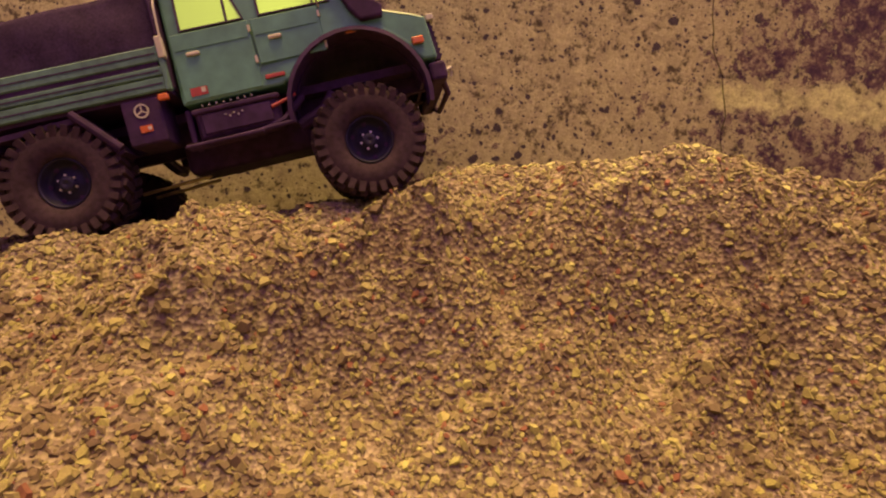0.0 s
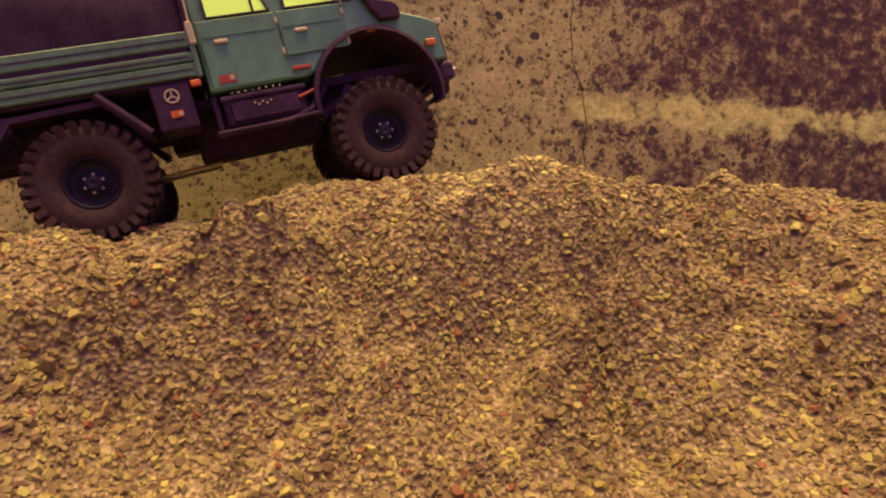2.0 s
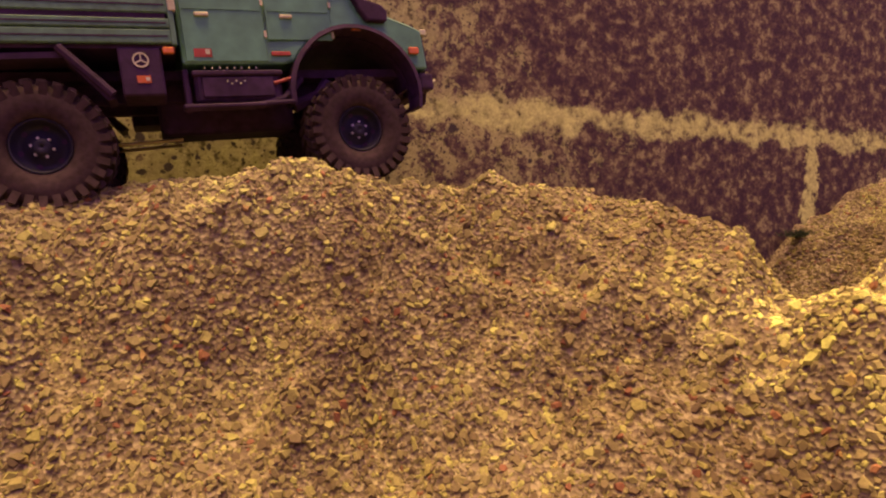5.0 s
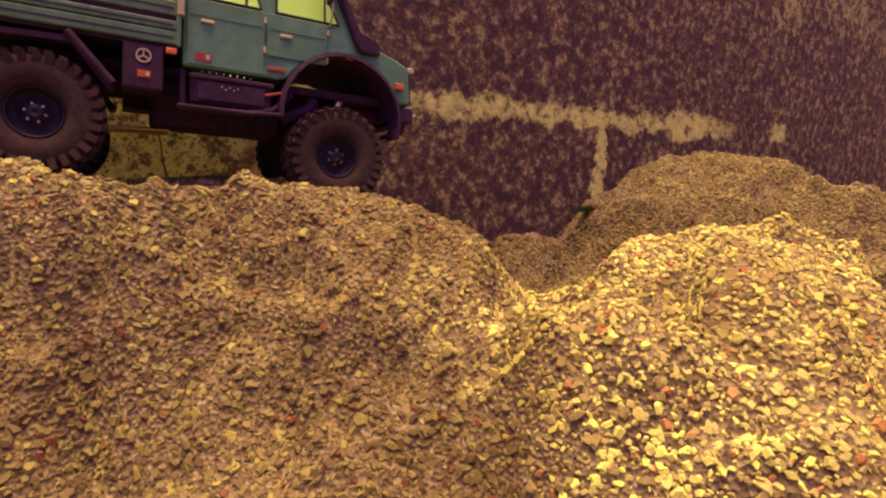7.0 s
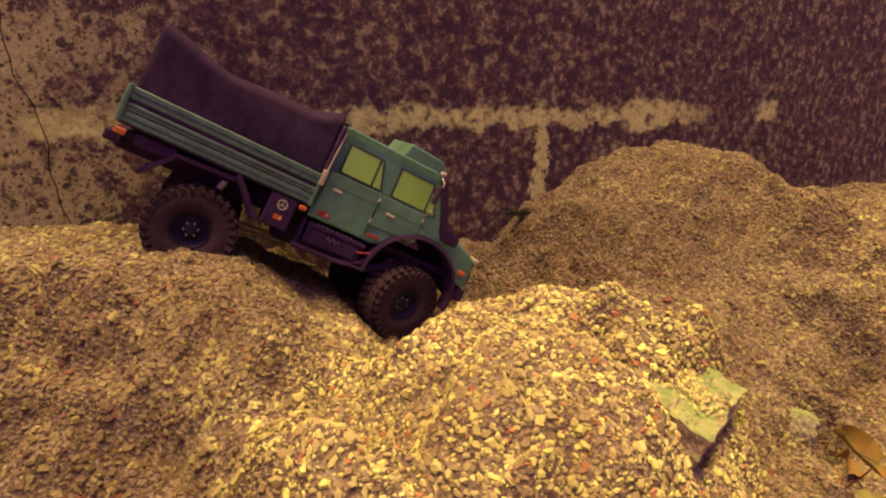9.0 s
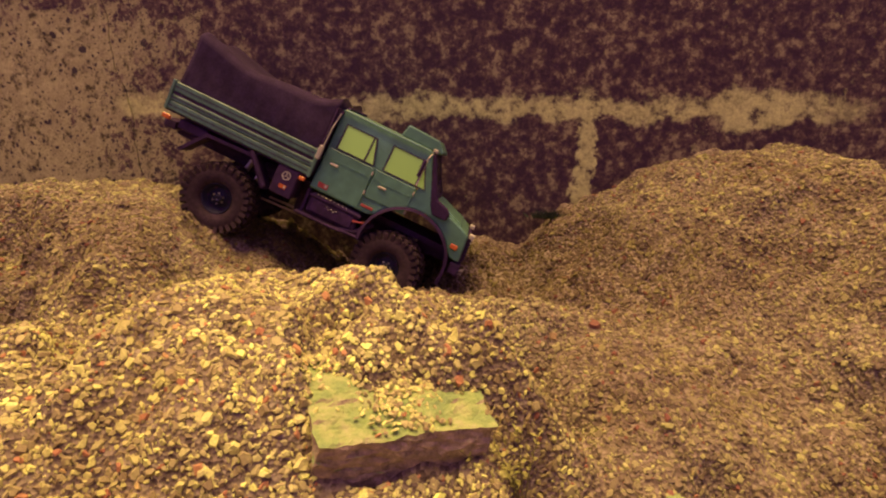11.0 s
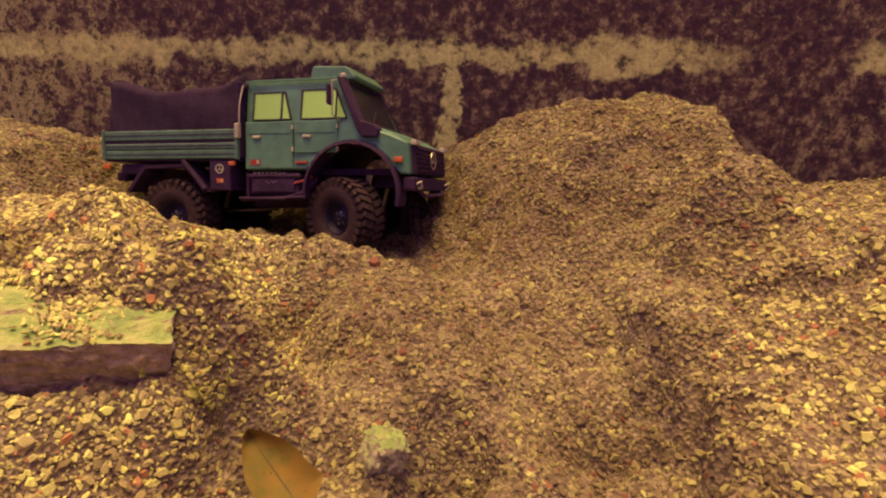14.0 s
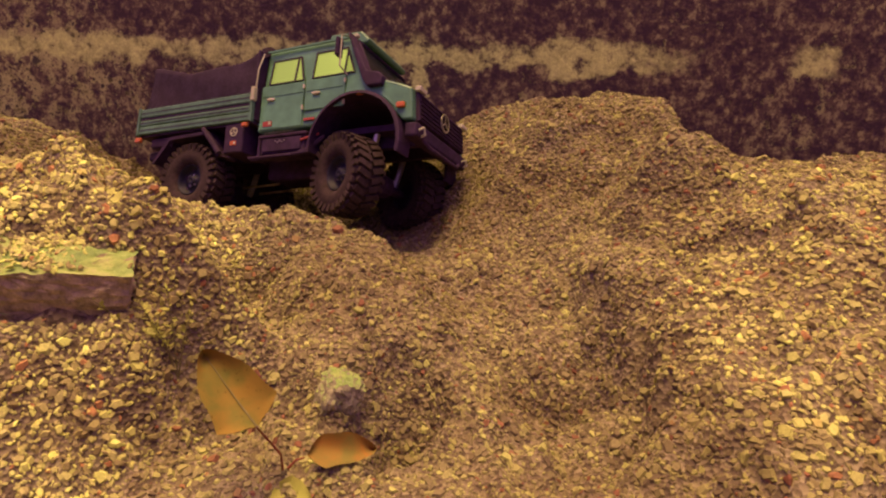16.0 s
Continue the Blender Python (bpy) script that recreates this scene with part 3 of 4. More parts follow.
def frame_bar(outline, y, width, depth, bm=None):
    """A thin raised surround along a closed outline of (x, z)."""
    bm = bm or bmesh.new()
    n = len(outline)
    cx, cz = sum(p[0] for p in outline) / n, sum(p[1] for p in outline) / n
    rings = []
    for x, z in outline:
        d = Vector((x - cx, 0, z - cz)).normalized()
        p = Vector((x, y, z))
        o = p + d * width
        rings.append([bm.verts.new(v) for v in (p, p + Vector((0, depth, 0)), o + Vector((0, depth, 0)), o)])
    for i in range(n):
        a, b = rings[i], rings[(i + 1) % n]
        for k in range(4):
            bm.faces.new((a[k], a[(k + 1) % 4], b[(k + 1) % 4], b[k]))
    return bm


def plate(outline, y0, y1, bm=None):
    return prism(outline, y0, y1, 0, bm)


def arch(cx, cz, r0, r1, a0, a1, y0, y1, steps=18):
    """A bent strip round a wheel."""
    bm = bmesh.new()
    rows = []
    for i in range(steps + 1):
        a = radians(a0 + (a1 - a0) * i / steps)
        c, s = math.cos(a), math.sin(a)
        rows.append([bm.verts.new(v) for v in ((cx + r0 * c, y0, cz + r0 * s), (cx + r1 * c, y0 + 0.002, cz + r1 * s), (cx + r1 * c, y1, cz + r1 * s), (cx + r0 * c, y1, cz + r0 * s))])
    for a, b in zip(rows, rows[1:]):
        for k in range(4):
            bm.faces.new((a[k], a[(k + 1) % 4], b[(k + 1) % 4], b[k]))
    bm.faces.new(rows[0]), bm.faces.new(rows[-1][::-1])
    return bm


def truck():
    t = thing("toy_truck", "green radio-controlled off-road truck with dark tarpaulin, driving over gravel", "toy truck")
    # cab
    arc = [(FRONT_X + 0.006 + 0.090 * math.cos(radians(a)), AXLE_Z + 0.044 + 0.089 * math.sin(radians(a))) for a in range(190, 0, -10)]
    cab = part("cab", prism([(-0.028, -0.058), (-0.028, 0.098), (-0.024, 0.104), (0.150, 0.104), (0.158, 0.100), (0.196, 0.022), (0.268, -0.004), (0.286, -0.012),
                             (0.290, -0.066), (0.272, -0.066)] + [p for p in arc[::-1] if p[1] > -0.064] + [(0.093, -0.058)], 0.0, W, 0.0035, tuck=0.014), GREEN, t)
    rear = [(-0.008, 0.031), (-0.008, 0.078), (0.051, 0.078), (0.065, 0.031)]
    front = [(0.088, 0.031), (0.088, 0.080), (0.150, 0.080), (0.172, 0.031)]
    for y, out in ((0.0, -1), (W, 1)):
        def at(z):
            return y - out * 0.014 * max(0, ((z + 0.066) / 0.170) - 0.45) / 0.55
        lean = math.atan2(at(0.080) - at(0.031), 0.049)
        for outline in (rear, front):
            yy = at(0.055)
            glass = part("window", plate(outline, yy - 0.0015 if out < 0 else yy - 0.001, yy + 0.001 if out < 0 else yy + 0.0015), GLASS, t, "bright reflecting side window")
            glass.matrix_basis = Matrix.Translation((0, yy, 0.055)) @ Matrix.Rotation(-lean, 4, "X") @ Matrix.Translation((0, -yy, -0.055))
            fr = part("window_frame", frame_bar(outline, yy + out * 0.003, 0.0032, -out * 0.003), BLACK, glass, "black rubber window seal")
            x0, x1 = (0.046, 0.049) if outline is rear else (0.152, 0.1545)
            part("window_bar", box(x0, x1, min(yy, yy + out * 0.003), max(yy, yy + out * 0.003), 0.031, 0.078), BLACK, glass)
        for x0, x1 in ((-0.024, 0.072), (0.074, 0.158)):
            door = part("door", box(x0 + 0.0005, x1 - 0.0005, min(y, y + out * 0.0016), max(y, y + out * 0.0016), -0.055 if x0 < 0 else -0.0285, 0.027, 0.0007), GREEN, t)
            part("crease", box(x0 + 0.004, x1 - 0.004, min(y + out * 0.001, y + out * 0.0026), max(y + out * 0.001, y + out * 0.0026), 0.0065, 0.0083), GREEN, door)
            hx = 0.0 if x0 < 0 else 0.0995
            part("door_handle", box(hx - 0.008, hx + 0.008, min(y, y + out * 0.0055), max(y, y + out * 0.0055), -0.0022, 0.0022, 0.001), CREAM, door, "pale metal door handle")
            part("hinge", box(x1 - 0.002, x1 + 0.001, min(y, y + out * 0.004), max(y, y + out * 0.004), -0.026, -0.018), CREAM, door)
            part("hinge", box(x1 - 0.002, x1 + 0.001, min(y, y + out * 0.004), max(y, y + out * 0.004), 0.013, 0.020), CREAM, door)
        part("marker", box(-0.014, 0.006, min(y, y + out * 0.0026), max(y, y + out * 0.0026), -0.050, -0.040), RED, t, "small red and pale sticker")
        part("marker", box(-0.001, 0.004, min(y, y + out * 0.0032), max(y, y + out * 0.0032), -0.047, -0.041), CREAM, t, "small pale sticker")
        part("reflector", box(0.076, 0.100, min(y, y + out * 0.0028), max(y, y + out * 0.0028), -0.048, -0.043, 0.0007), RED, t, "red side reflector strip")
        part("indicator", box(0.184, 0.198, min(y, y + out * 0.006), max(y, y + out * 0.006), -0.015, -0.009, 0.0012), ORANGE, t, "orange indicator lens")
        part("indicator", box(0.262, 0.277, min(y, y + out * 0.006), max(y, y + out * 0.006), -0.046, -0.037, 0.0012), ORANGE, t, "orange indicator lens")
        yo = -0.010 if out < 0 else W + 0.010
        yi = 0.030 if out < 0 else W - 0.030
        part("fender", arch(FRONT_X + 0.006, AXLE_Z + 0.044, 0.085, 0.0905, -14, 186, yo, yi), BLACK, t, "black plastic wheel arch")
        guard = prism([(REAR_X - 0.104, -0.100), (REAR_X - 0.062, -0.050), (REAR_X + 0.040, -0.046), (REAR_X + 0.078, -0.098), (REAR_X + 0.070, -0.100), (REAR_X + 0.034, -0.053), (REAR_X - 0.058, -0.056), (REAR_X - 0.096, -0.101)], min(yo, yi), max(yo, yi))
        part("mudguard", guard, BLACK, t, "black angular rear mudguard")
        # mirrors on thin stays
        ym = y + out * 0.020
        part("mirror_stay", tube([(0.158, y + out * -0.006, 0.098), (0.157, ym, 0.090), (0.157, ym, 0.034), (0.160, y, 0.026)], 0.0014), CREAM, t, "pale wire mirror bracket")
        part("mirror", box(0.150, 0.156, ym - 0.009, ym + 0.009, 0.050, 0.084, 0.002), BLACK, t, "black door mirror")
        part("headlight", lathe([(0.001, -0.003), (0.012, -0.003), (0.014, 0.0), (0.012, 0.004), (0.001, 0.005)], 20), STEEL, t, "round headlight").matrix_basis = \
            pose(0.289, 0.030 if out < 0 else W - 0.030, -0.030, 0, 0, 90)
        # bed side
        yb = -0.014 if out < 0 else W + 0.014
        y2 = yb - out * 0.006
        for z0, z1 in ((-0.038, -0.022), (-0.0205, -0.0095), (-0.0035, 0.0145)):
            part("side_board", box(-0.332, -0.033, min(yb, y2), max(yb, y2), z0, z1, 0.0014), BEDGREEN, t, "green ribbed drop-side board")
            zc = (z0 + z1) / 2
            # thin raised black strip draws the shade line of each rib
            part("rib_shade_line", box(-0.325, -0.040, min(yb, yb + out * 0.0006), max(yb, yb + out * 0.0006), zc - 0.0008, zc + 0.0008), BLACK, t)
        part("side_groove", box(-0.326, -0.040, min(yb - out * 0.002, y2), max(yb - out * 0.002, y2), -0.0100, -0.0030), BLACK, t)
        for x in (-0.331, -0.037):
            part("corner_post", box(x, x + 0.006, min(yb + out * 0.0025, y2), max(yb + out * 0.0025, y2), -0.040, 0.017, 0.001), BEDGREEN, t)
        part("latch", box(-0.036, -0.028, min(yb + out * 0.004, y2), max(yb + out * 0.004, y2), -0.002, 0.024, 0.0012), CREAM, t, "pale metal latch")
        part("side_lamp", box(-0.048, -0.036, min(yb, yb + out * 0.007), max(yb, yb + out * 0.007), -0.051, -0.044, 0.0012), ORANGE, t, "orange marker lamp")
        part("side_lamp", box(-0.327, -0.311, min(yb, yb + out * 0.006), max(yb, yb + out * 0.006), -0.056, -0.047, 0.0012), ORANGE, t, "orange marker lamp")
        # tool box with round badge and sticker
        yt, yu = (-0.012, 0.045) if out < 0 else (W - 0.045, W + 0.012)
        bx = part("tool_box", box(-0.094, -0.050, yt, yu, -0.096, -0.042, 0.002), BLACK, t, "black tool box under the bed")
        ye = yt if out < 0 else yu
        badge = lathe([(0.0068, -0.0008), (0.0085, -0.0008), (0.0085, 0.0008), (0.0068, 0.0008)], 24)
        part("badge", badge, CREAM, bx, "pale ring badge").matrix_basis = pose(-0.0717, ye + out * 0.0006, -0.0565)
        b2 = bmesh.new()
        for k in range(3):
            a = radians(90 + 120 * k)
            bmesh.ops.create_cube(b2, size=1, matrix=Matrix.Translation((0.0035 * math.cos(a), 0, 0.0035 * math.sin(a))) @ Matrix.Rotation(-a, 4, "Y") @ Matrix.Diagonal((0.007, 0.0012, 0.0014, 1)))
        part("badge", b2, CREAM, bx).matrix_basis = pose(-0.0717, ye + out * 0.0006, -0.0565)
        part("sticker", box(-0.078, -0.064, min(ye, ye + out * 0.0012), max(ye, ye + out * 0.0012), -0.082, -0.074), ORANGE, bx, "orange and pale sticker")
        part("sticker", box(-0.069, -0.065, min(ye, ye + out * 0.0018), max(ye, ye + out * 0.0018), -0.080, -0.076), CREAM, bx)
        # brace behind the tool box
        part("brace", tube([(-0.150, ye, -0.042), (-0.104, ye, -0.094)], 0.005), BLACK, t)
        inn = 1 if out < 0 else -1
        def slab_part(name, x0, x1, d0, d1, z0, z1, mat, label="", bevel=0.0015, under=None):
            a, b = ye + inn * d0, ye + inn * d1
            return part(name, box(x0, x1, min(a, b), max(a, b), z0, z1, bevel), mat, under or t, label)
        bb = slab_part("battery_box", -0.018, 0.084, 0.012, 0.055, -0.104, -0.064, BLACK, "dusty black battery box below the cab", 0.004)
        slab_part("hatch", -0.010, 0.074, 0.009, 0.014, -0.098, -0.074, BLACK, "", 0.0012, bb)
        slab_part("lid", -0.020, 0.086, 0.008, 0.055, -0.072, -0.066, BLACK, "", 0.0015, bb)
        slab_part("running_board", -0.034, 0.060, 0.000, 0.022, -0.112, -0.107, BLACK, "black running board")
        slab_part("bracket", -0.030, -0.023, 0.018, 0.040, -0.110, -0.062, BLACK)
        part("arm", tube([(0.048, ye + inn * 0.014, -0.110), (0.086, ye + inn * 0.014, -0.100), (0.112, ye + inn * 0.026, -0.074)], 0.0045), BLACK, t)
        part("hose", tube([(0.074, ye + inn * 0.010, -0.082), (0.096, ye + inn * 0.012, -0.076), (0.104, ye + inn * 0.020, -0.070)], 0.0022), RED, t, "red hose")
        for k in range(13):
            px, pz = (-0.006 + 0.0085 * k, -0.0645) if k < 8 else (0.018 + 0.005 * (k - 8), -0.080 - 0.003 * (k % 2))
            slab_part("rivet", px, px + 0.0022, 0.0075, 0.0095, pz, pz + 0.0018, STEEL, "bright rivet", 0.0004, bb)
        part("step_bar", tube([(-0.030, ye + out * -0.006, -0.112), (0.098, ye + out * -0.006, -0.106)], 0.003), BLACK, t)
        part("link_rod", tube([(-0.128, 0.082 if out < 0 else W - 0.082, -0.136), (-0.036, 0.082 if out < 0 else W - 0.082, -0.1325)], 0.0023), BRASS, t, "bright brass suspension link")
        part("frame_rail", box(-0.330, 0.285, 0.066 if out < 0 else W - 0.078, 0.078 if out < 0 else W - 0.066, -0.088, -0.066, 0.001), BLACK, t)
        for x in (REAR_X, FRONT_X):
            part("shock", tube([(x + 0.02, 0.052 if out < 0 else W - 0.052, -0.060), (x, 0.056 if out < 0 else W - 0.056, AXLE_Z + 0.01)], 0.006), STEEL, t, "coil-over shock absorber")
    part("floor_pan", box(-0.320, 0.270, 0.040, W - 0.040, -0.066, -0.055), BLACK, t)
    # added black liner stands in for the shade inside the arch
    part("wheel_well", arch(FRONT_X + 0.006, AXLE_Z + 0.044, 0.083, 0.0880, 8, 178, 0.024, W - 0.024), BLACK, t, "black liner added to darken the wheel arch")
    part("gearbox", box(-0.060, 0.110, 0.070, W - 0.070, -0.128, -0.066, 0.008, 2), BLACK, t)
    part("exhaust", tube([(0.10, 0.020, -0.108), (0.135, 0.024, -0.094), (0.150, 0.03, -0.075)], 0.008), BLACK, t)
    for name, x in (("rear_axle", REAR_X), ("front_axle", FRONT_X)):
        part(name, tube([(x, 0.012, AXLE_Z), (x, 0.080, AXLE_Z), (x, 0.092, AXLE_Z), (x, 0.118, AXLE_Z), (x, 0.13, AXLE_Z), (x, W - 0.012, AXLE_Z)],
                        [0.009, 0.009, 0.021, 0.021, 0.009, 0.009], None, 14), BLACK, t)
    # bonnet, snorkel, windscreen, visor, grille, bumper
    part("bonnet", prism([(0.194, 0.016), (0.197, 0.025), (0.266, 0.000), (0.270, -0.010)], 0.020, W - 0.020, 0.003), GREEN, t)
    part("snorkel", prism([(0.160, 0.098), (0.165, 0.100), (0.204, 0.025), (0.228, 0.018), (0.236, 0.010), (0.234, -0.004), (0.206, -0.004), (0.196, 0.010)], -0.010, 0.014, 0.003), BLACK, t, "black snorkel intake along the windscreen pillar")
    ws = part("windscreen", prism([(0.1595, 0.0965), (0.1625, 0.098), (0.1985, 0.026), (0.1955, 0.0245)], 0.026, W - 0.026), DARKGLASS, t, "dark windscreen")
    part("window_frame", tube([(0.163, 0.022, 0.098), (0.200, 0.014, 0.024), (0.200, W - 0.014, 0.024), (0.163, W - 0.022, 0.098), (0.163, 0.022, 0.098)], 0.003), BLACK, ws)
    part("wiper", tube([(0.200, 0.06, 0.028), (0.188, 0.10, 0.054)], 0.0012), BLACK, ws)
    part("roof_visor", prism([(0.086, 0.104), (0.092, 0.129), (0.158, 0.126), (0.176, 0.108), (0.172, 0.102)], 0.036, W - 0.036, 0.003), GREEN, t, "green roof box above the windscreen")
    part("roof_lamp", box(0.156, 0.166, 0.012, 0.022, 0.101, 0.109, 0.002), CREAM, t, "pale roof marker lamp")
    part("roof_gutter", box(-0.026, 0.156, 0.006, 0.0095, 0.098, 0.101), GREEN, t)
    gr = part("grille", prism([(0.286, -0.012), (0.293, -0.016), (0.297, -0.064), (0.288, -0.066)], 0.014, W - 0.014), BLACK, t, "black slatted grille")
    for k in range(6):
        z = -0.020 - 0.0075 * k
        part("slat", box(0.290 + 0.0006 * k, 0.2965 + 0.0006 * k, 0.018, W - 0.018, z - 0.0025, z, 0.0005), BLACK, gr)
    part("badge", lathe([(0.014, -0.001), (0.0168, -0.001), (0.0168, 0.001), (0.014, 0.001)], 28), STEEL, gr, "pale ring badge").matrix_basis = pose(0.2995, W / 2, -0.038, 0, 0, 90)
    b2 = bmesh.new()
    for k in range(3):
        a = radians(90 + 120 * k)
        bmesh.ops.create_cube(b2, size=1, matrix=Matrix.Translation((0, 0.007 * math.cos(a), 0.007 * math.sin(a))) @ Matrix.Rotation(a, 4, "X") @ Matrix.Diagonal((0.0016, 0.014, 0.0024, 1)))
    part("badge", b2, STEEL, gr).matrix_basis = pose(0.2995, W / 2, -0.038)
    part("bumper", box(0.276, 0.298, 0.002, W - 0.002, -0.094, -0.070, 0.004, 2), BLACK, t, "black front bumper")
    part("bumper_guard", tube([(0.294, 0.03, -0.09), (0.300, 0.05, -0.102), (0.300, W - 0.05, -0.102), (0.294, W - 0.03, -0.09)], 0.004), BLACK, t)
    for y in (0.012, W - 0.022):
        part("tow_hook", tube([(0.297, y, -0.082), (0.305, y + 0.004, -0.078), (0.305, y + 0.008, -0.088), (0.297, y + 0.010, -0.090)], 0.0022), CREAM, t, "pale tow shackle")
        part("fog_lamp", box(0.288, 0.298, y - 0.004, y + 0.022, -0.016, -0.008, 0.001), CREAM, t, "pale headlamp strip")
    # bed floor, ends and the tarpaulin
    part("bed_floor", box(-0.330, -0.034, -0.008, W + 0.008, -0.042, -0.036), BLACK, t)
    part("headboard", box(-0.036, -0.031, -0.010, W + 0.010, -0.036, 0.100, 0.002), BLACK, t, "black headboard behind the cab")
    part("tailboard", box(-0.334, -0.328, -0.012, W + 0.012, -0.036, 0.0145, 0.002), BEDGREEN, t, "green tailboard")
    part("tow_bar", box(-0.345, -0.318, 0.03, W - 0.03, -0.078, -0.060, 0.003), BLACK, t)
    part("rear_box", box(-0.300, -0.240, -0.004, 0.05, -0.066, -0.046, 0.003), BLACK, t)
    part("tarpaulin", tarpaulin(), CLOTH, t, "dark sagging cloth tarpaulin over the bed", True)
    part("hoop", tube([(-0.034, -0.004, 0.016), (-0.032, -0.002, 0.086), (-0.022, 0.03, 0.106), (-0.020, W - 0.03, 0.106), (-0.032, W + 0.002, 0.086), (-0.034, W + 0.004, 0.016)], 0.0035), BLACK, t)
    part("strap", tube([(-0.031, -0.011, 0.012), (-0.029, -0.010, 0.060), (-0.026, -0.002, 0.092)], 0.0013), CREAM, t, "pale strap")
    return t


def tarpaulin():
    """A cloth over hoops: high at the back, sagging along its middle, bulging and creased."""
    bm = bmesh.new()
    nu, nv = 44, 40
    rows = []
    for i in range(nu + 1):
        u = i / nu
        x = -0.324 + 0.288 * u
        top = 0.104 + 0.012 * (2 * u - 1) ** 4 - 0.012 * math.sin(math.pi * u) + 0.003 * math.sin(13 * u)
        row = []
        for j in range(nv + 1):
            v = -1 + 2 * j / nv
            s = max(0.0, (abs(v) - 0.45) / 0.55)
            y = W / 2 + (W / 2 + 0.002) * (math.copysign(min(1, abs(v) / 0.55), v) if abs(v) < 0.55 else math.copysign(1, v)) * (0.93 + 0.07 * s)
            z = 0.006 + (top - 0.006) * (1 - s ** 1.6)
            crease = 0.0008 * math.sin(40 * u + 9 * v) * s + 0.0006 * math.sin(75 * u - 14 * v) * s + 0.002 * math.sin(11 * v + 6 * u)
            row.append(bm.verts.new((x, y + crease * (1 if v > 0 else -1), z + 0.5 * crease - 0.004 * (1 - s) * math.cos(9 * v))))
        rows.append(row)
    for a, b in zip(rows, rows[1:]):
        for k in range(nv):
            bm.faces.new((a[k], a[k + 1], b[k + 1], b[k]))
    bm.faces.new(rows[0]), bm.faces.new(rows[-1][::-1])
    return bm


# ---- stones, leaves and weeds ----
def rough_block(name, size, m, mat, seed, label, category, jag=0.06, cuts=6, rounded=0.0):
    bm = bmesh.new()
    bmesh.ops.create_cube(bm, size=1)
    bmesh.ops.subdivide_edges(bm, edges=bm.edges[:], cuts=cuts, use_grid_fill=True)
    for v in bm.verts:
        p = v.co.lerp(v.co.normalized() * 0.58, rounded)
        n = noise.noise_vector(p * 3.1 + Vector((seed, 0, 0))) * jag + noise.noise_vector(p * 9 + Vector((0, seed, 0))) * jag * 0.8 + noise.noise_vector(p * 23) * jag * 0.4
        v.co = Vector((p.x * size[0], p.y * size[1], p.z * size[2])) + Vector(n) * min(size) * 1.2
    ob = part(name, bm, mat)
    ob.matrix_basis = m
    return tagged(ob, label, category)


def leaf_mesh(length, width, curl, seed):
    """A thick toothed leaf along x, folded along its rib."""
    bm = bmesh.new()
    n, k = 34, 5
    tops = []
    for i in range(n + 1):
        u = i / n
        w = width * min(1.0, u / 0.16 + 0.06) ** 0.6 * (1 - u ** 3.4) ** 0.6 * (1.06 - 0.34 * u) * (1 + 0.05 * math.sin(11 * u + seed) + 0.012 * (i % 2))
        row = []
        for j in range(-k, k + 1):
            v = j / k
            z = curl * length * (u - 0.5) ** 2 * 1.4 + 0.22 * width * v * v + 0.03 * width * math.sin(8 * u + 3 * v + seed)
            row.append((length * u, v * w / 2, z))
        tops.append(row)
    for off in (0.0, -0.0006):
        rows = [[bm.verts.new((x, y, z + off)) for x, y, z in row] for row in tops]
        for a, b in zip(rows, rows[1:]):
            for c in range(2 * k):
                bm.faces.new((a[c], a[c + 1], b[c + 1], b[c]))
    bmesh.ops.remove_doubles(bm, verts=bm.verts, dist=1e-5)
    return bm


LEAF_OCHRE = leaf_material("ochre_leaf", (0.14, 0.14, 0.012), (0.30, 0.16, 0.010))
LEAF_ORANGE = leaf_material("orange_leaf", (0.42, 0.16, 0.012), (0.20, 0.16, 0.02))
LEAF_GREEN = leaf_material("green_leaf", (0.30, 0.36, 0.04), (0.46, 0.46, 0.07))
MOSS = plain("moss_green", (0.035, 0.075, 0.03), 0.9, 0, 0.4)
TWIG = plain("red_twig", (0.42, 0.07, 0.03), 0.6, 0, 0.3)
STALK = plain("weed_stalk", (0.20, 0.17, 0.05), 0.7, 0, 0.3)


def place_on(x, y, lift=0.0):
    return float(height(x, y)) + lift


SLAB_POSE = pose(1.302, 0.463, 0.504, 21, 5, 26)


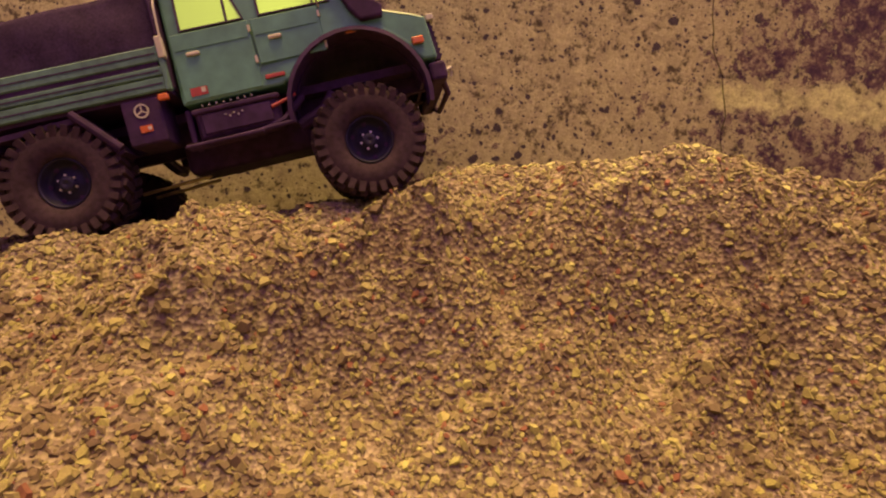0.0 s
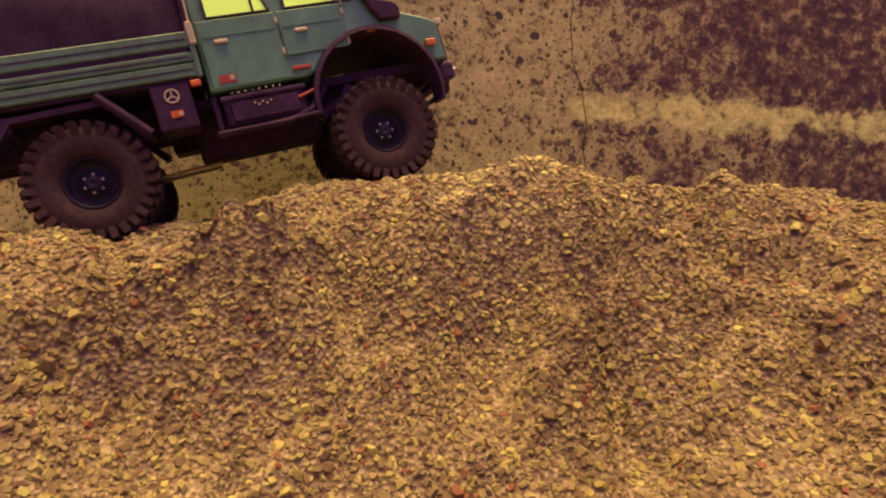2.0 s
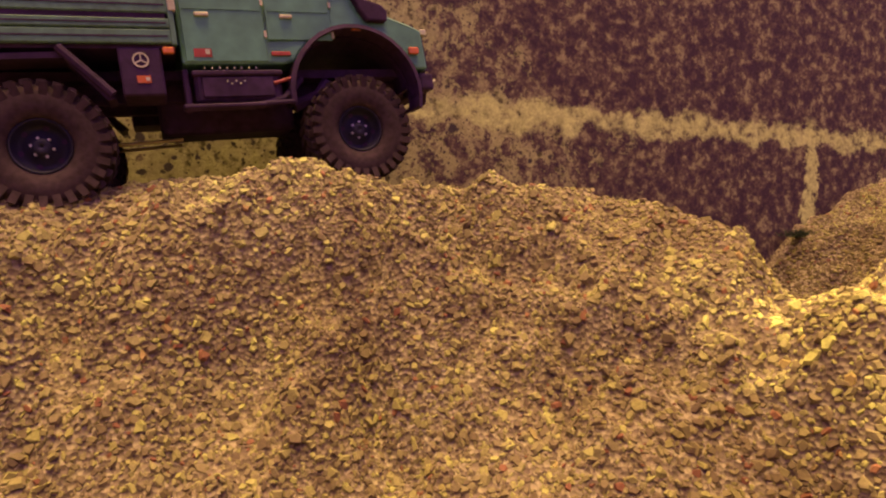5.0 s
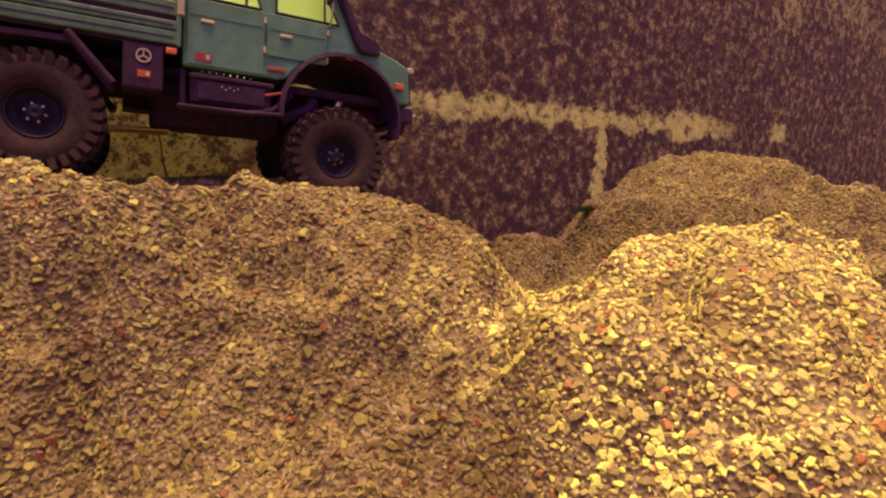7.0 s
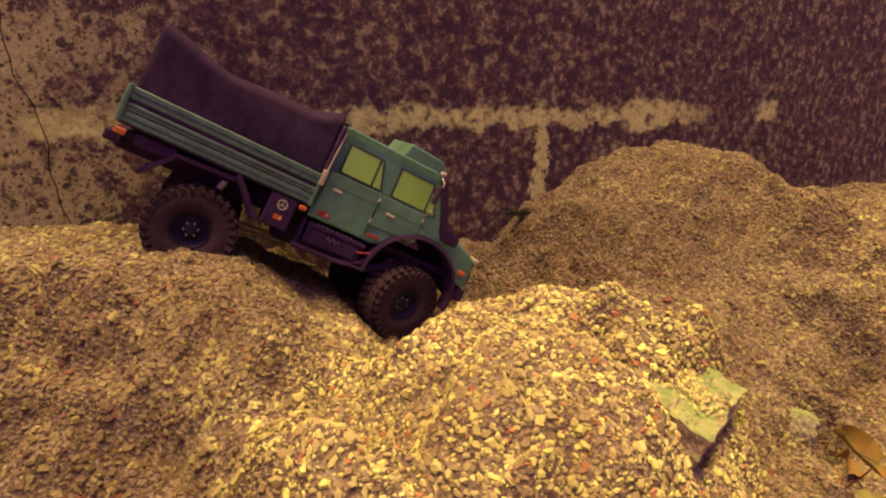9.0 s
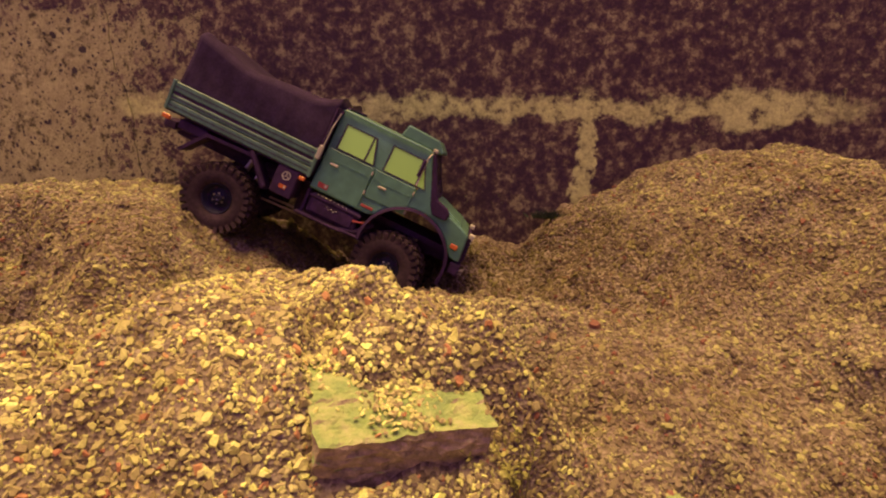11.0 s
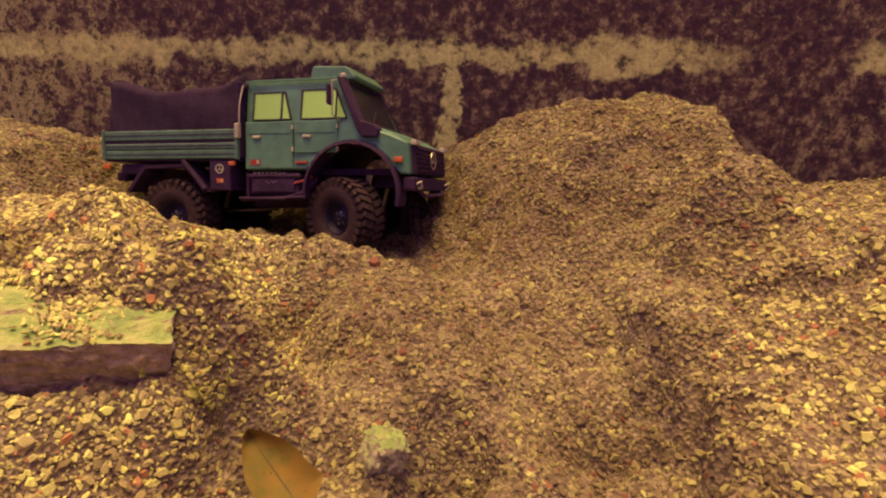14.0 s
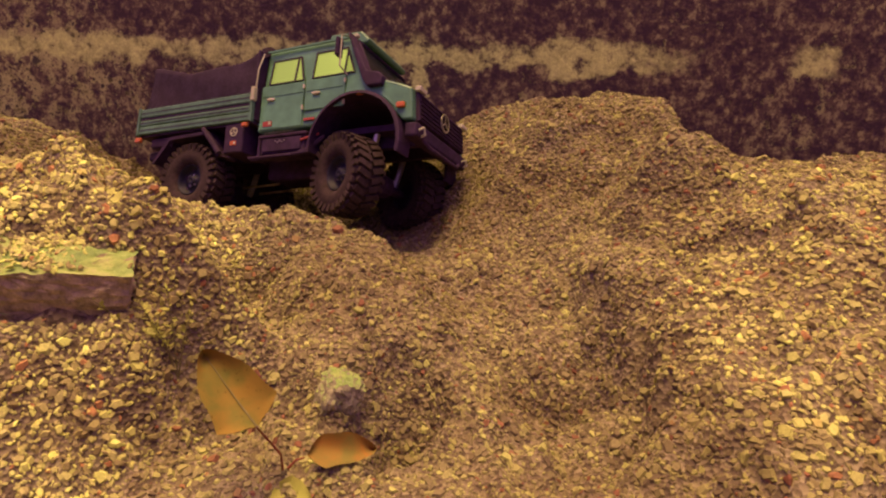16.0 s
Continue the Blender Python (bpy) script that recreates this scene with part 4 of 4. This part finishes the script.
def small_things():
    slab = rough_block("stone_slab", (0.190, 0.120, 0.088), SLAB_POSE, SLAB, 3.0,
                       "broken stone slab with green algae on top, half sunk in gravel", "stone", 0.045, 26)
    rough_block("stone", (0.046, 0.046, 0.052), pose(1.640, 0.490, 0.374, 10, 25, 35), GREYSTONE, 8.0,
                "fist-shaped grey stone with green algae, lying on gravel", "stone", 0.07, 12, 0.5)
    # strewn chips on the slab
    r = np.random.default_rng(21)
    u = np.r_[r.normal(0.002, 0.026, 320), r.uniform(-0.094, 0.094, 620)]
    v = np.r_[r.normal(0.000, 0.040, 320), 0.062 - r.exponential(0.014, 620)]
    ok = (np.abs(u) < 0.094) & (v > -0.056) & (v < 0.062)
    m = SLAB_POSE
    pts = np.array([tuple(m @ Vector((a, b, 0.0455))) for a, b in zip(u[ok], v[ok])])
    def on_slab(x, y):
        return pts[:, 2]
    chips("gravel", pts[:, 0], pts[:, 1], r.uniform(0.005, 0.011, len(pts)), "tan stone chips strewn on the slab", 22, 5, 0.3, on_slab)
    # sprig with dying leaves
    def rib(leaf, length, curl, seed, width):
        pts = [(length * u, 0, curl * length * (u - 0.5) ** 2 * 1.4 + 0.03 * width * math.sin(8 * u + seed) + 0.0004) for u in (0, 0.2, 0.4, 0.6, 0.8, 0.94)]
        part("rib", tube(pts, [0.0011, 0.0009, 0.0008, 0.0006, 0.0005, 0.0003], None, 5), STALK, leaf, "pale leaf rib")
    base = Vector((1.606, 0.398, place_on(1.606, 0.398, -0.01)))
    sprig = thing("leafy_sprig", "reddish twig sprig with ochre and orange autumn leaves on gravel", "plant")
    sprig.matrix_basis = Matrix.Translation(base)
    top, hang = Vector((1.597, 0.354, 0.399)) - base, Vector((1.626, 0.406, 0.340)) - base
    part("twig", tube([(0, 0, 0), tuple(top * 0.5 + Vector((0.010, 0, 0))), tuple(top)], [0.0016, 0.0013, 0.0009], None, 6), TWIG, sprig, "thin red-brown twig")
    part("twig", tube([(0, 0, 0.004), tuple(hang * 0.6 + Vector((0, 0, 0.006))), tuple(hang)], [0.0016, 0.0013, 0.0009], None, 6), TWIG, sprig)

    def lay(start, tip, facing):
        x = (tip - start).normalized()
        z = (facing - x * facing.dot(x)).normalized()
        m = Matrix((x, z.cross(x), z)).transposed().to_4x4()
        return Matrix.Translation(start) @ m
    leaf = part("leaf", leaf_mesh(0.092, 0.062, 0.10, 1), LEAF_OCHRE, sprig, "upright ochre leaf with a pale rib", True)
    rib(leaf, 0.092, 0.10, 1, 0.062)
    leaf.matrix_basis = \
        lay(top, Vector((1.530, 0.386, 0.455)) - base, Vector((0.30, -0.5, 0.28)))
    part("leaf", leaf_mesh(0.080, 0.036, -0.55, 2), LEAF_ORANGE, sprig, "curled orange and green leaf", True).matrix_basis = \
        lay(hang, Vector((1.686, 0.458, 0.322)) - base, Vector((0.1, -0.75, 0.65))) @ Matrix.Translation((0, 0, 0.022))
    part("leaf", leaf_mesh(0.050, 0.034, 0.3, 3), LEAF_GREEN, sprig, "green-brown leaf", True).matrix_basis = pose(0.004, -0.018, -0.006, 30, 0, -30)
    # feathery weed beside the slab
    wbase = Vector((1.455, 0.466, place_on(1.455, 0.466, -0.005)))
    weed = thing("weed", "small feathery yellow-green weed growing beside the slab", "plant")
    weed.matrix_basis = Matrix.Translation(wbase)
    rr = random.Random(5)
    for k in range(9):
        dx, dy, top = rr.uniform(-0.075, 0.030), rr.uniform(-0.045, 0.02), rr.uniform(0.050, 0.125)
        pts3 = [(0, 0, 0), (dx * 0.35, dy * 0.35, top * 0.5), (dx, dy, top)]
        part("stalk", tube(pts3, [0.0010, 0.0008, 0.0004], None, 5), STALK, weed)
        bm = bmesh.new()
        for i in range(16):
            f = rr.uniform(0.3, 1.0)
            p = Vector(pts3[1]).lerp(Vector(pts3[2]), (f - 0.3) / 0.7)
            d = Vector((rr.uniform(-1, 1), rr.uniform(-1, 1), rr.uniform(-0.2, 0.8))).normalized()
            s = d.orthogonal().normalized()
            ln, wd = rr.uniform(0.005, 0.012), rr.uniform(0.0010, 0.0024)
            q = [p, p + d * ln * 0.5 + s * wd, p + d * ln, p + d * ln * 0.5 - s * wd]
            n = d.cross(s) * 0.0003
            a = [bm.verts.new(v) for v in q]
            b = [bm.verts.new(v - n) for v in q]
            bm.faces.new(a), bm.faces.new(b[::-1])
            for i2 in range(4):
                bm.faces.new((a[i2], b[i2], b[(i2 + 1) % 4], a[(i2 + 1) % 4]))
        part("foliage", bm, LEAF_GREEN, weed, "tiny yellow-green leaflets")
    # dark moss at the wall's foot
    rr2 = random.Random(9)
    moss = thing("moss", "dark green moss tuft at the foot of the wall", "plant")
    mx, my = 1.555, WALL_Y - 0.03
    moss.matrix_basis = Matrix.Translation((mx, my, place_on(mx, my, 0.0)))
    for k in range(5):
        bm = bmesh.new()
        for i in range(60):
            p = Vector((rr2.gauss(0, 0.022), rr2.uniform(-0.012, 0.012), 0))
            d = Vector((rr2.uniform(-0.8, 0.8), rr2.uniform(-0.9, 0.2), rr2.uniform(0.5, 1.2))).normalized()
            w = d.orthogonal().normalized() * rr2.uniform(0.0012, 0.0024)
            ln = rr2.uniform(0.010, 0.026)
            a = [bm.verts.new(q) for q in (p - w, p + w, p + d * ln, p + d * ln * 0.5 + w.cross(d) * 0.6)]
            for f in ((0, 1, 2), (0, 1, 3), (1, 2, 3), (0, 2, 3)):
                bm.faces.new([a[j] for j in f])
        part("clump", bm, MOSS, moss)
    # fallen red twig
    tx, ty = 1.247, 0.322
    tw = thing("twig", "thin red broken twig lying on the gravel", "twig")
    tw.matrix_basis = Matrix.Translation((tx, ty, place_on(tx, ty, 0.004)))
    part("stem", tube([(-0.030, 0.005, 0.020), (0.004, 0, 0.008), (0.018, -0.006, 0.003)], [0.0014, 0.0030, 0.0032], None, 7), TWIG, tw)
    part("stem", tube([(0.006, 0.0, 0.007), (0.028, 0.002, 0.010)], [0.0026, 0.0016], None, 6), TWIG, tw)


ground_sheet()
wall_panel("wall_west", lambda z: crack_x(z) - 0.0012, -6.0, "old tan pitted concrete wall panel")
wall_panel("wall_east", lambda z: crack_x(z) + 0.0012, 9.0, "old concrete wall panel with black growth and pale streaks")
# unseen wall added behind the camera to dim the low southern sky
tagged(part("sky_blocker_south", box(-8, 10, -2.55, -2.3, -0.3, 1.6, 0.01), CONCRETE), "unseen wall added to block low light from the sky", "wall", kind="structure")
part("wall_backing", box(-1, 2, WALL_Y + 0.03, WALL_Y + 0.24, -0.2, 1.55), CONCRETE).matrix_basis = Matrix.Translation((0, 0.24, 0))
tagged(bpy.data.objects["wall_backing"], "rough concrete behind the wall's crack", "wall", kind="structure")
TRUCK = truck()
WHEELS = [wheel("wheel", TRUCK, REAR_X, 0.016, -1), wheel("wheel", TRUCK, FRONT_X, 0.016, -1),
          wheel("wheel", TRUCK, REAR_X, W - 0.016, 1), wheel("wheel", TRUCK, FRONT_X, W - 0.016, 1)]
small_things()
gravel()

# seconds; the place of the truck's origin; heading, nose-up and lean in degrees
TRUCK_ROWS = [
    (0, -0.250, 0.850, 0.775, 8.8, 18.4, -2.6),
    (0.5, -0.197, 0.860, 0.790, 8.0, 18.2, -1.3),
    (1, -0.135, 0.882, 0.811, 11.0, 18.7, -4.4),
    (1.5, -0.086, 0.897, 0.823, 14.2, 17.8, -4.2),
    (2, -0.030, 0.897, 0.835, 14.8, 17.3, -1.0),
    (2.5, 0.013, 0.900, 0.847, 11.9, 16.9, -0.8),
    (3, 0.069, 0.906, 0.858, 8.2, 16.2, -1.0),
    (3.5, 0.137, 0.911, 0.874, 5.9, 14.6, -2.3),
    (3.7, 0.152, 0.915, 0.880, 4.1, 14.0, -3.4),
    (5.8, 0.383, 0.929, 0.886, 9.2, 0.8, -0.4),
    (6, 0.426, 0.942, 0.893, 9.4, -1.2, -3.6),
    (6.5, 0.508, 0.945, 0.901, 4.6, -2.0, -6.0),
    (7, 0.582, 0.931, 0.894, -3.2, -3.5, -2.3),
    (7.5, 0.722, 0.899, 0.848, -3.2, -4.2, 1.4),
    (7.8, 0.837, 0.931, 0.840, -4.8, -14.9, -3.8),
    (8, 0.939, 0.881, 0.782, -3.9, -24.1, 3.0),
    (8.5, 0.987, 0.895, 0.761, -5.9, -28.4, 2.3),
    (8.7, 0.986, 0.901, 0.760, -6.6, -28.3, 1.6),
    (10.8, 1.106, 0.941, 0.750, -2.4, -25.8, -3.7),
    (11, 1.115, 0.952, 0.751, -0.4, -24.8, -4.5),
    (11.5, 1.155, 0.945, 0.751, -0.7, -17.8, -3.4),
    (12, 1.208, 0.948, 0.723, 1.3, -10.8, -5.8),
    (12.5, 1.238, 0.939, 0.701, 0.5, -3.6, -5.0),
    (13, 1.265, 0.925, 0.688, -1.9, 1.2, -3.4),
    (13.5, 1.291, 0.922, 0.688, -5.2, 2.3, -7.0),
    (14, 1.310, 0.922, 0.695, -7.9, 3.4, -9.1),
    (14.5, 1.327, 0.913, 0.705, -11.2, 5.3, -10.2),
    (15, 1.366, 0.908, 0.719, -14.6, 4.8, -13.4),
    (15.5, 1.371, 0.916, 0.723, -15.2, 5.1, -15.2),
    (16, 1.400, 0.909, 0.733, -18.8, 7.2, -17.6),
]
# steering of the front wheels, in degrees, and how far each near wheel rides from its mean height
STEER = [(0, 3), (2.5, -3), (3.7, -2), (5.8, 3), (7, 0), (7.8, 6), (8.2, 22), (8.7, 26), (9.7, 6), (10.8, -9), (11.5, -14), (12.5, -20), (16, -22)]
KINGPIN = 0.040
REAR_RIDE = [(0, 0.026), (1.0, 0.010), (3.7, 0.004), (6, -0.008), (6.6, -0.005), (7, 0.006), (7.5, 0.004), (8, -0.007), (11, -0.014), (14.5, -0.002), (16, 0.005)]
FRONT_RIDE = [(0, -0.006), (3.7, 0), (6, -0.004), (6.6, -0.016), (7.5, -0.008), (8.5, 0.006), (11, 0.006), (12.5, 0.014), (14.5, -0.004), (16, -0.004)]


def truck_pose(x, y, z, heading, nose, lean):
    return Matrix.Translation((x, y, z)) @ Matrix.Rotation(radians(heading), 4, "Z") @ Matrix.Rotation(radians(-nose), 4, "Y") @ Matrix.Rotation(radians(lean), 4, "X")


def motions():
    walk(TRUCK, [(t, truck_pose(*rest)) for t, *rest in TRUCK_ROWS])
    ts = [0.1 * k for k in range(161)]
    at = [r[0] for r in TRUCK_ROWS]
    place = np.stack([np.interp(ts, at, [r[k] for r in TRUCK_ROWS]) for k in (1, 2, 3)], -1)
    way = np.r_[0, np.cumsum(np.linalg.norm(np.diff(place, axis=0), axis=1))]
    def table(rows, t):
        return float(np.interp(t, [r[0] for r in rows], [r[1] for r in rows]))
    for k, w in enumerate(WHEELS):
        ahead, near = k % 2 == 1, k < 2
        rows = []
        for t, s in zip(ts, way):
            ride = table(FRONT_RIDE if ahead else REAR_RIDE, t) * (1 if near else -0.4)
            steer = table(STEER, t) if ahead else 0.0
            reach = -KINGPIN if near else KINGPIN
            m = Matrix.Translation((FRONT_X if ahead else REAR_X, (0.016 if near else W - 0.016) - reach, AXLE_Z + ride))
            rows.append((t, m @ Matrix.Rotation(radians(steer), 4, "Z") @ Matrix.Translation((0, reach, 0)) @ Matrix.Rotation(s / WHEEL_R + 0.4 * k, 4, "Y")))
        walk(w, rows)


motions()
